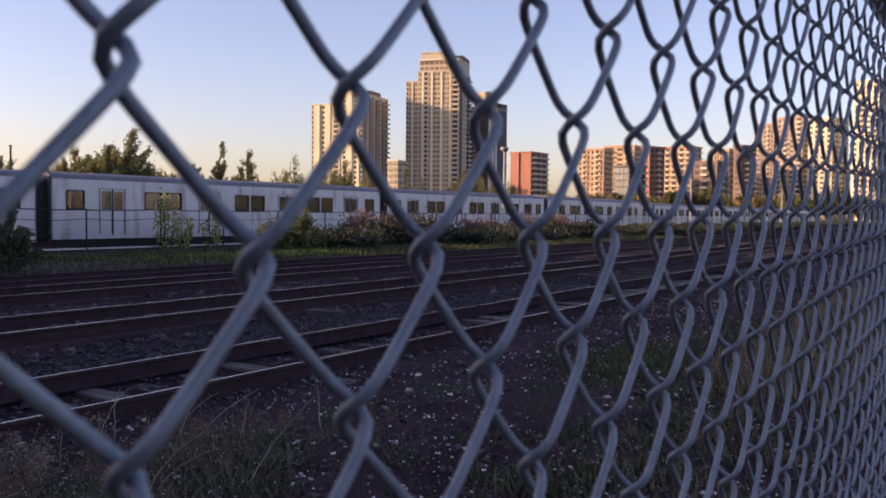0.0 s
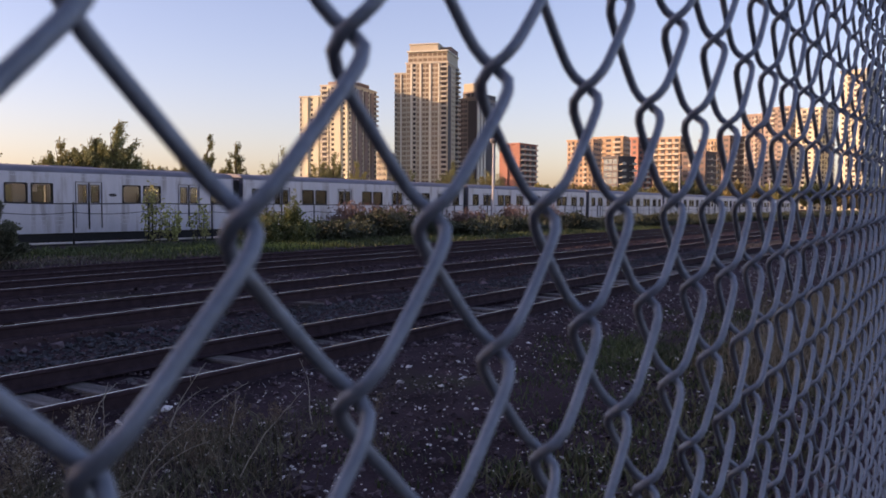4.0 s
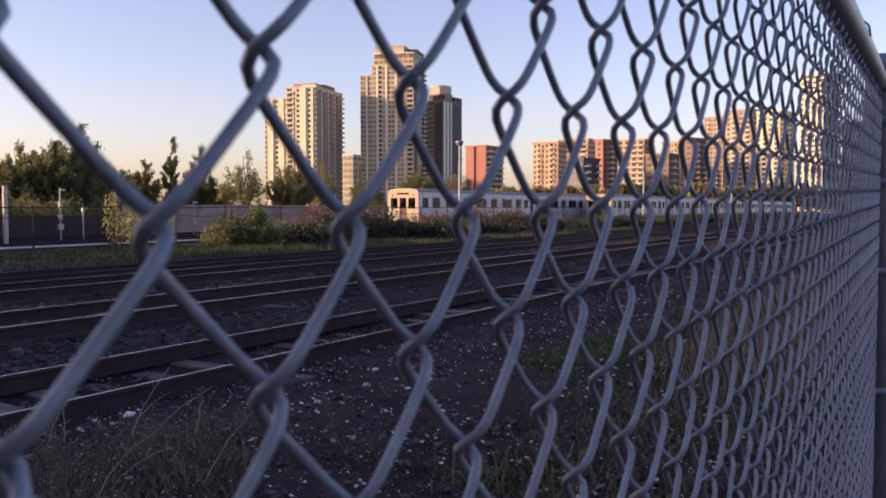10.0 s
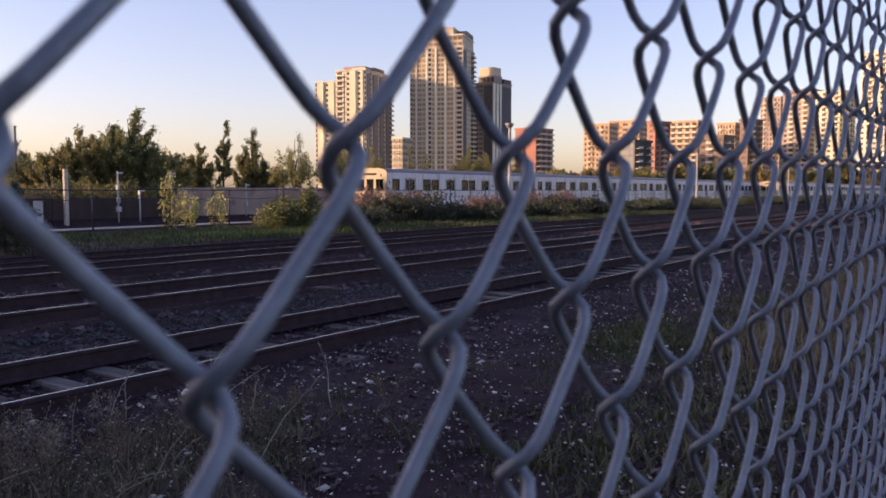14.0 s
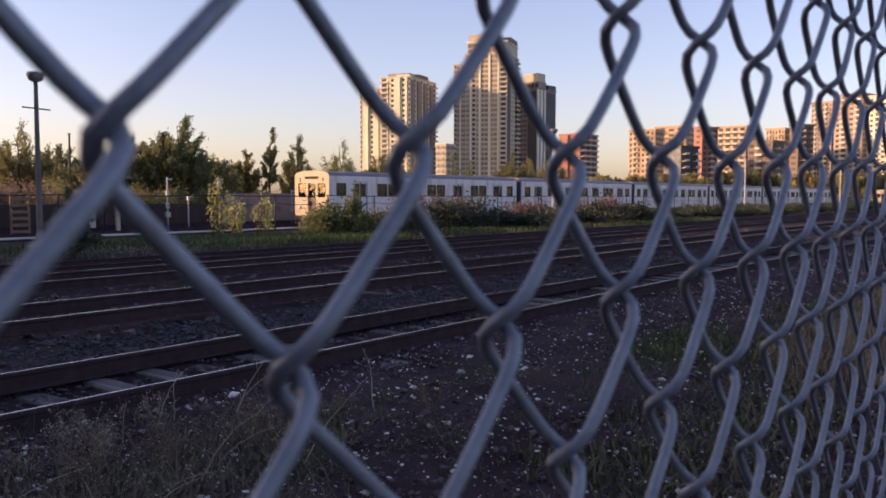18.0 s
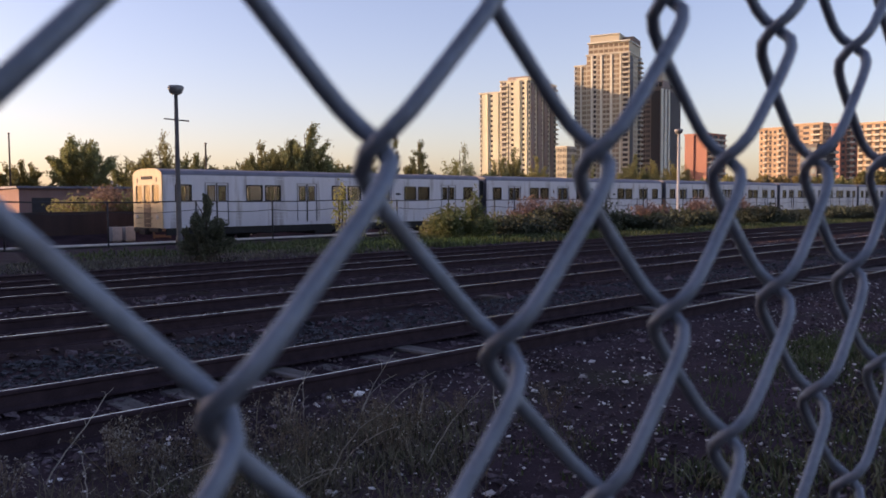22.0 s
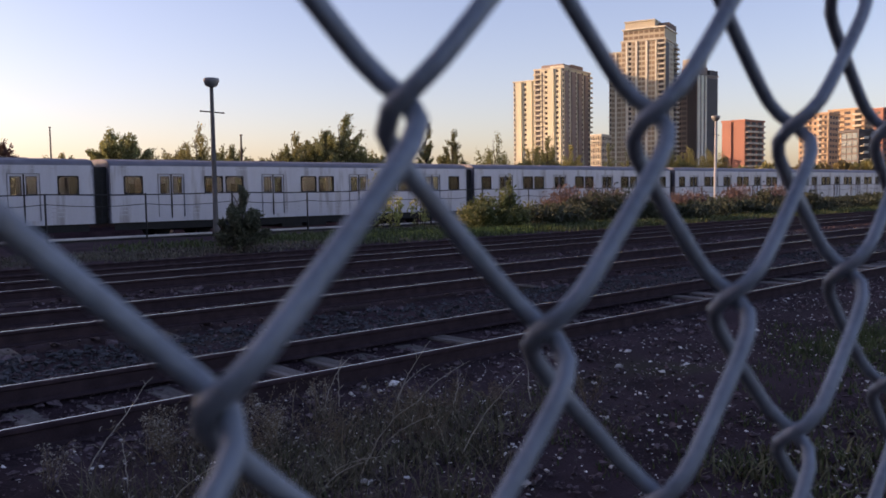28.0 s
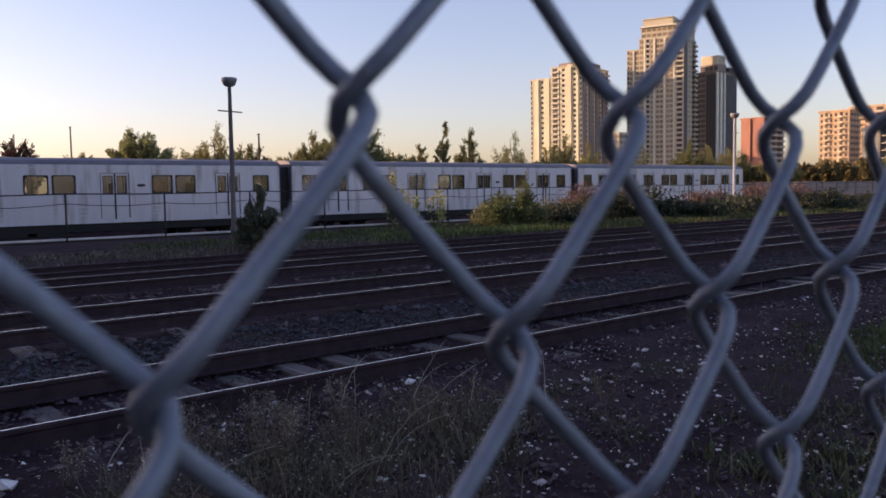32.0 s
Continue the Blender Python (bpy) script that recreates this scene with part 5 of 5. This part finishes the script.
def building(label, bl, bm, br, dist, top_el, storeys, wall, left, right, turn=26.0, blocks=(), glass_mat=None, roof_mat=None, low=1.0):
    """A block whose near upright edge stands at bearing bm; its faces reach to the bearings bl and br.
    left, right: columns of each face as (from, to, kind), in parts of its width, counted from the near edge.
    blocks: further volumes (x0, x1, y0, y1, z0, z1, material, windows) in parts of the plan and metres over the roof.
    low: part of the left face's width, beyond which the block is lower."""
    dist = dist * 0.70 if bm > 64 else dist
    h = (dist * math.tan(radians(top_el)) + 1.6)
    deg = dist * radians(1)
    wl, wr = (bm - bl) * deg / math.cos(radians(turn)), (br - bm) * deg / math.sin(radians(turn))
    wr = min(wr, 70.0)
    ang = radians(90 - bm)
    ux = Vector((math.cos(ang + math.pi / 2 - radians(turn)), math.sin(ang + math.pi / 2 - radians(turn)), 0))
    uy = Vector((math.cos(ang - radians(turn)), math.sin(ang - radians(turn)), 0))
    m = Matrix(((ux.x, uy.x, 0, dist * math.sin(radians(bm))), (ux.y, uy.y, 0, dist * math.cos(radians(bm))), (0, 0, 1, 0), (0, 0, 0, 1)))
    bd = thing("apartment_building", label, "building", group="distant apartment buildings", at=m)
    st = h / storeys
    hl = h - (st * 2 if low < 1 else 0)
    part("wall", Build().box(0, wl * low, 0, wr, -1, h).mesh("wall", wall), bd)
    rm = roof_mat or (SLAB if wall in (BRICK_CREAM, BRICK_TAN) else wall)
    part("roof", Build().box(-0.4, wl * low + 0.4, -0.4, wr + 0.4, h, h + 0.8).mesh("roof", rm), bd)
    if low < 1:
        part("wall", Build().box(wl * low, wl, 0.6, wr, -1, hl).mesh("wall", wall), bd)
        part("roof", Build().box(wl * low + 0.4, wl + 0.4, 0.2, wr + 0.4, hl, hl + 0.8).mesh("roof", rm), bd)
    gm = glass_mat or FAR_GLASS
    rng = random.Random(int(bm * 10))

    def windows(put, a, c, n, floors, step, z0, lo, hi, half):
        for k in range(floors):
            for i in range(n):
                x = a + (c - a) * (i + 0.5) / n
                hw = half * (c - a) / n
                put(x - hw, x + hw, 0.0, 0.08, z0 + k * step + step * lo, z0 + k * step + step * hi * rng.uniform(0.96, 1.0))
    for face, cols, width in (("l", left, wl), ("r", right, wr)):
        for u0, u1, kind in cols:
            a, c = u0 * width, u1 * width
            b = Build()
            back = 0.6 if (face == "l" and u0 >= low) else 0.0
            hh = hl if back else h
            floors = int(hh / st + 0.01)

            def put(x0, x1, d0, d1, z0, z1, slot=0):
                if face == "l":
                    b.box(x0, x1, back - d1, back - d0, z0, z1, slot)
                else:
                    b.box(-d1, -d0, x0, x1, z0, z1, slot)
            if kind in ("win", "pair", "glass"):
                n = 2 if kind == "pair" else max(1, round((c - a) / (3.4 if kind == "win" else 2.2)))
                windows(put, a, c, n, floors, st, 0, *((0.30, 0.80, 0.34) if kind == "win" else (0.22, 0.84, 0.40) if kind == "pair" else (0.16, 0.9, 0.42)))
                tagged(part("window_column", b.mesh("windows", BLUE_GLASS if kind == "glass" else gm), bd), kind="stuff")
            elif kind in ("balc", "loggia"):
                deep = 1.5 if kind == "balc" else 0.5
                for k in range(floors):
                    put(a + 0.12 * (c - a), c - 0.12 * (c - a), 0.0, 0.06, k * st + st * 0.34, k * st + st * 0.94, 1)
                    put(a, c, 0.0, deep, k * st, k * st + 0.22, 0)
                    put(a, c, deep - 0.1, deep, k * st + 0.22, k * st + st * 0.34, 0)
                tagged(part("balcony_column", b.mesh("balconies", SLAB, FAR_GLASS), bd), kind="stuff")
            elif kind == "dark_band":
                # flat dark strip without a hollow: recess shade and dark cladding in one colour
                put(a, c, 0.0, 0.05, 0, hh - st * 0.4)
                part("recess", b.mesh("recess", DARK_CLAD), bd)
            else:
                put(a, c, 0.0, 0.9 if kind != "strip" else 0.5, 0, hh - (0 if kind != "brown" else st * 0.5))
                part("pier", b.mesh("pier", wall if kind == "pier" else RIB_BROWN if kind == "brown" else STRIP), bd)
    for x0, x1, y0, y1, z0, z1, mm, rows in blocks:
        pent = part("penthouse", Build().box(x0 * wl, x1 * wl, y0 * wr, y1 * wr, h + z0, h + z1).mesh("penthouse", mm), bd)
        if rows:
            b = Build()
            step = (z1 - z0) / rows
            windows(lambda xa, xb, d0, d1, za, zb: b.box(xa, xb, y0 * wr - d1, y0 * wr - d0, za, zb), x0 * wl, x1 * wl, max(2, round((x1 - x0) * wl / 3.0)), rows, step, h + z0, 0.22, 0.8, 0.40)
            tagged(part("window_band", b.mesh("windows", gm), pent), kind="stuff")
    return bd


W4 = [(0.04, 0.15, "win"), (0.20, 0.33, "balc"), (0.39, 0.50, "win"), (0.55, 0.66, "win"), (0.70, 0.82, "balc"), (0.87, 0.97, "win")]
DARK_WIN = mat("dark_brown_window", (0.035, 0.028, 0.026), (0.02, 0.016, 0.016), rough=0.5, spec=0.25, scale=0.5, fine=6, bump=0, vary=0.5)
STRIP = mat("pale_precast_strip", (0.80, 0.79, 0.64), (0.69, 0.67, 0.54), rough=0.8, scale=0.2, fine=4, bump=0.05)
# brown tower glass, lightened: a warm reflection is in the colour
BRONZE = mat("bronze_reflection_glass", (0.33, 0.25, 0.165), (0.23, 0.17, 0.115), rough=0.4, spec=0.3, scale=0.5, fine=6, bump=0, vary=0.4)
# brown of penthouses and ribs; on the ribs it also holds shade
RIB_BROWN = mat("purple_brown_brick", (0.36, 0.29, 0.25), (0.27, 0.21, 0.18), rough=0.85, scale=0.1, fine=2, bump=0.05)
GREY_TAN = mat("grey_tan_panel", (0.27, 0.225, 0.19), (0.2, 0.165, 0.14), rough=0.8, scale=0.1, fine=2, bump=0.05)
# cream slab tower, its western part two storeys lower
# right face: brown ribs, whose colour also holds that face's shade
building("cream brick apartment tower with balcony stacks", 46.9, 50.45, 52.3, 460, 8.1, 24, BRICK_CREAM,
         [(0.0, 0.035, "loggia"), (0.05, 0.09, "pier"), (0.10, 0.165, "win"), (0.19, 0.28, "pier"), (0.31, 0.385, "win"), (0.41, 0.43, "dark_band"), (0.45, 0.57, "balc"), (0.62, 0.70, "pier"), (0.735, 0.80, "win"), (0.83, 0.85, "pier"), (0.965, 1.0, "loggia")],
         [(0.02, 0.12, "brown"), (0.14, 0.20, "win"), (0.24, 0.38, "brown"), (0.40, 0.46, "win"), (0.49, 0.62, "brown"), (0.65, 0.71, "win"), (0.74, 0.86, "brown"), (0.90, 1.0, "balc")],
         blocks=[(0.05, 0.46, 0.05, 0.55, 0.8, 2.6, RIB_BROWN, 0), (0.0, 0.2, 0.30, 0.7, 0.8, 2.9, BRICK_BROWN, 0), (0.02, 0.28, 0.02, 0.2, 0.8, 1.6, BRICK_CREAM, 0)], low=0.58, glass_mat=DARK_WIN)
# tall tan tower with stepped top
# right face's dark strip and brown penthouse end hold shade in their colour
building("tall tan precast apartment tower with a stepped top", 53.35, 57.05, 57.85, 470, 9.66, 30, BRICK_TAN,
         [(0.01, 0.13, "balc"), (0.15, 0.17, "strip"), (0.18, 0.30, "pair"), (0.31, 0.34, "strip"), (0.35, 0.48, "pair"), (0.49, 0.52, "strip"), (0.53, 0.575, "pair"), (0.59, 0.65, "loggia"), (0.66, 0.69, "strip"), (0.70, 0.765, "pair"), (0.785, 0.86, "pair"), (0.87, 0.89, "strip"), (0.90, 0.955, "pair"), (0.96, 0.995, "balc")],
         [(0.02, 0.30, "dark_band"), (0.34, 0.6, "win"), (0.66, 0.98, "balc")], turn=14, glass_mat=BRONZE, low=0.775,
         blocks=[(0.02, 0.75, 0.04, 1.0, 0.8, 6.6, BRICK_TAN, 2), (0.0, 0.765, 0.0, 1.0, 6.6, 7.3, STRIP, 0), (0.21, 0.74, 0.12, 0.9, 7.3, 11.2, BRICK_TAN, 0), (0.2, 0.75, 0.10, 0.92, 11.2, 11.8, SLAB, 0), (0.0, 0.19, 0.3, 0.9, 7.3, 10.2, BRICK_BROWN, 0)])
building("dark grey and brown apartment tower with a tan top", 57.75, 59.05, 60.38, 500, 7.28, 23, GREY_TAN,
         [(0.02, 0.46, "dark_band"), (0.50, 0.72, "pair"), (0.74, 0.97, "pair")], [(0.02, 0.12, "strip"), (0.13, 0.18, "win"), (0.19, 0.29, "strip"), (0.30, 0.36, "win"), (0.37, 0.44, "strip"), (0.48, 1.0, "dark_band")], turn=32,
         blocks=[(0.12, 0.98, 0.22, 0.62, 0.8, 5.2, RIB_BROWN, 1), (0.16, 0.96, 0.25, 0.6, 5.2, 9.6, BRICK_TAN, 0), (0.16, 0.96, 0.25, 0.6, 9.6, 10.2, SLAB, 0), (0.0, 0.9, 0.60, 1.0, 0.8, 3.6, DARK_CLAD, 0)])
building("low tan building beside the tall tower", 52.2, 52.9, 53.5, 420, 3.55, 9, BRICK_TAN, W4, W4, turn=30)
building("red brick apartment block with balconies", 60.6, 62.0, 63.2, 430, 4.2, 12, BRICK_RED, [(0.55, 0.9, "pier")],
         [(0.02, 0.3, "balc"), (0.33, 0.6, "balc"), (0.64, 0.94, "balc")], turn=30)
# duller wall for two towers: the shade of unlit faces is in the colour
GREY_PINK_SHADE = mat("shaded_grey_pink_panel", (0.40, 0.32, 0.26), (0.32, 0.25, 0.2), rough=0.85, scale=0.1, fine=2, bump=0.05)
building("orange brick apartment slab with windows", 65.2, 66.9, 67.5, 520, 4.4, 13, BRICK_ORANGE, W4, [(0.1, 0.9, "win")], turn=20)
building("tan and blue glass apartment slab", 66.9, 68.9, 69.4, 560, 4.6, 14, BRICK_ORANGE, [(0.05, 0.3, "balc"), (0.35, 0.6, "win"), (0.66, 0.9, "balc")], W4, turn=20)
building("grey apartment block with blue glass", 67.6, 68.6, 69.7, 420, 3.25, 8, DARK_CLAD, [(0.05, 0.95, "glass")], [(0.05, 0.3, "balc"), (0.36, 0.62, "win"), (0.68, 0.95, "balc")], turn=40)
building("brown brick apartment block with balconies", 69.4, 69.9, 70.9, 480, 4.5, 13, BRICK_RED, [(0.2, 0.8, "win")], [(0.05, 0.3, "win"), (0.36, 0.62, "balc"), (0.68, 0.95, "win")], turn=40)
building("orange brick apartment slab with pale balconies", 70.8, 72.6, 73.2, 520, 4.5, 13, BRICK_ORANGE, [(0.03, 0.22, "balc"), (0.27, 0.46, "balc"), (0.52, 0.72, "balc"), (0.78, 0.96, "balc")], W4, turn=20)
building("low brown brick apartment block", 72.7, 74.2, 74.9, 440, 3.5, 9, BRICK_BROWN, [(0.03, 0.3, "win"), (0.36, 0.64, "balc"), (0.7, 0.97, "win")], W4, turn=25)
building("orange brick apartment block behind", 73.8, 74.9, 75.4, 560, 4.3, 12, BRICK_ORANGE, W4, W4, turn=22)
building("dark brown brick apartment block", 75.2, 75.7, 76.6, 520, 4.5, 13, BRICK_BROWN, [(0.1, 0.9, "win")], W4, turn=40)
building("grey beige apartment tower block", 76.4, 77.6, 78.3, 600, 5.85, 20, GREY_PINK_SHADE, W4, W4, turn=25)
building("grey tan apartment tower with balconies", 77.7, 79.3, 80.0, 560, 6.25, 20, GREY_PINK_SHADE, [(0.05, 0.25, "balc"), (0.3, 0.5, "win"), (0.55, 0.75, "balc"), (0.8, 0.95, "win")], W4, turn=25)
building("cream apartment tower with balconies", 79.6, 81.0, 81.9, 540, 6.1, 20, BRICK_CREAM, [(0.05, 0.25, "balc"), (0.3, 0.5, "win"), (0.55, 0.75, "balc"), (0.8, 0.95, "win")], W4, turn=25)
building("tall yellow-lit apartment tower", 82.1, 83.5, 84.4, 520, 8.3, 26, BRICK_CREAM, [(0.05, 0.25, "balc"), (0.3, 0.5, "win"), (0.55, 0.75, "balc"), (0.8, 0.95, "win")], W4, turn=25)
building("brown brick apartment tower block", 84.6, 85.8, 86.8, 540, 5.2, 16, BRICK_BROWN, W4, W4, turn=25)

SHED = mat("faded_red_cladding", (0.34, 0.20, 0.17), (0.25, 0.15, 0.13), rough=0.85, scale=0.4, fine=6, bump=0.1, stretch=(2, 1, 0.3))
px, py = polar(23.6, 74)
shed = thing("shed", "long low faded red shed behind the railway", "building", at=pose(px, py, 0.3))
part("wall", Build().box(-9, 11, 0, 6, 0, 2.6).mesh("wall", SHED), shed)
part("roof", Build().box(-9.3, 11.3, -0.4, 6.3, 2.6, 2.78).mesh("roof", ROOF), shed)
for k in range(6):
    part("shutter", Build().box(-8.0 + 3.1 * k, -6.2 + 3.1 * k, -0.06, 0, 0.05, 1.8).mesh("shutter", DARK_METAL), shed)
px, py = polar(29.8, 43.4)
pn = thing("sign_panel", "pale grey blank panel on two short posts", "panel", at=pose(px, py, -0.5))
part("board", Build().box(-0.27, 0.27, -0.03, 0.0, 0.35, 1.55, c=0.008).mesh("board", GREY_BOX), pn)
for xx in (-0.2, 0.2):
    part("post", Build().tube([(xx, 0.03, 0), (xx, 0.03, 1.5)], 0.03, 8).mesh("post", DARK_METAL), pn)
px, py = polar(23.2, 112)
lw = thing("low_building", "long low white building with a flat roof", "building", at=pose(px, py, 0.3))
part("wall", Build().box(-5.5, 3.2, 0, 7, 0, 4.1).mesh("wall", mat("white_render", (0.72, 0.72, 0.74), (0.58, 0.58, 0.6), rough=0.8, scale=0.6, fine=8, bump=0.05)), lw)
part("roof", Build().box(-5.8, 3.5, -0.3, 7.3, 4.1, 4.35).mesh("roof", ROOF), lw)
for k in range(3):
    part("window", Build().box(-4.6 + 2.7 * k, -3.4 + 2.7 * k, -0.06, 0.0, 2.2, 3.2).mesh("window", DARK_METAL), lw)
px, py = polar(28.1, 84)
hut = thing("hut", "small dark blue-grey lineside hut", "building", at=pose(px, py, 0.3))
part("wall", Build().box(-1.6, 1.6, 0, 3, 0, 3.6).mesh("wall", DARK_CLAD), hut)
part("roof", Build().box(-1.8, 1.8, -0.2, 3.2, 3.6, 3.8).mesh("roof", DARK_METAL), hut)
part("door", Build().box(-0.4, 0.4, -0.05, 0, 0, 2.0).mesh("door", WHITE), hut)

# unseen block added in the west, whose long shadow lies over the tracks
SHADE_BRICK = mat("shade_block_brick", (0.30, 0.2, 0.15), (0.22, 0.15, 0.11), rough=0.9, scale=0.6, fine=10, bump=0.1)
wh = thing("shade_block", "unseen long brick block added west to shade the yard", "building")
part("wall", Build().box(-80, -60, -90, 114.0, -0.5, 43.5).mesh("wall", SHADE_BRICK), wh)
part("roof", Build().box(-80.5, -59.5, -90.5, 114.5, 43.5, 44.1).mesh("roof", CONCRETE), wh)
# unseen lower block, added to shade the lower part of the arriving cab
part("annex", Build().box(-76, -60, 114.5, 128.0, -0.5, 26.6).mesh("annex", SHADE_BRICK), wh, "unseen lower brick block added for shade")


# unseen far block, added to keep the yard beyond in shade
slab = thing("far_shade_block", "unseen tall block added far west to shade the yard", "building")
part("wall", Build().box(-330, -300, 232, 377, -0.5, 194.0).mesh("wall", SHADE_BRICK), slab)
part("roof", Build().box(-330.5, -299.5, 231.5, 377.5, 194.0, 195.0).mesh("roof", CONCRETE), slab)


# ---- movement ----
def motions():
    # cab end of each train along the line, metres
    near = [(0.0, -49.3), (1.5, -27.7), (3.0, -6.2), (4.5, 14.8), (6.5, 43.0), (8.0, 64.4), (10.0, 93.0), (14.0, 150.0), (20.0, 236.0), (32.0, 408.0)]
    walk(TRAIN_NEAR, [(t, pose(x, 33.0 + WIDE, -0.40)) for t, x in near])
    far = [(0.0, 82.0), (4.0, 73.5), (8.0, 64.0), (10.0, 58.6), (12.0, 53.4), (14.0, 47.6), (16.5, 41.6), (18.0, 37.2), (19.0, 33.8), (20.0, 29.3), (21.0, 24.25), (22.0, 17.8), (23.0, 10.3),
           (24.0, 2.2), (25.0, -5.9), (25.5, -10.0), (27.5, -27.6), (28.0, -32.2), (29.0, -41.5), (30.0, -50.5), (31.0, -60.2), (32.0, -69.5)]
    walk(TRAIN_FAR, [(t, pose(x, 37.7 + WIDE, -0.40)) for t, x in far])


motions()
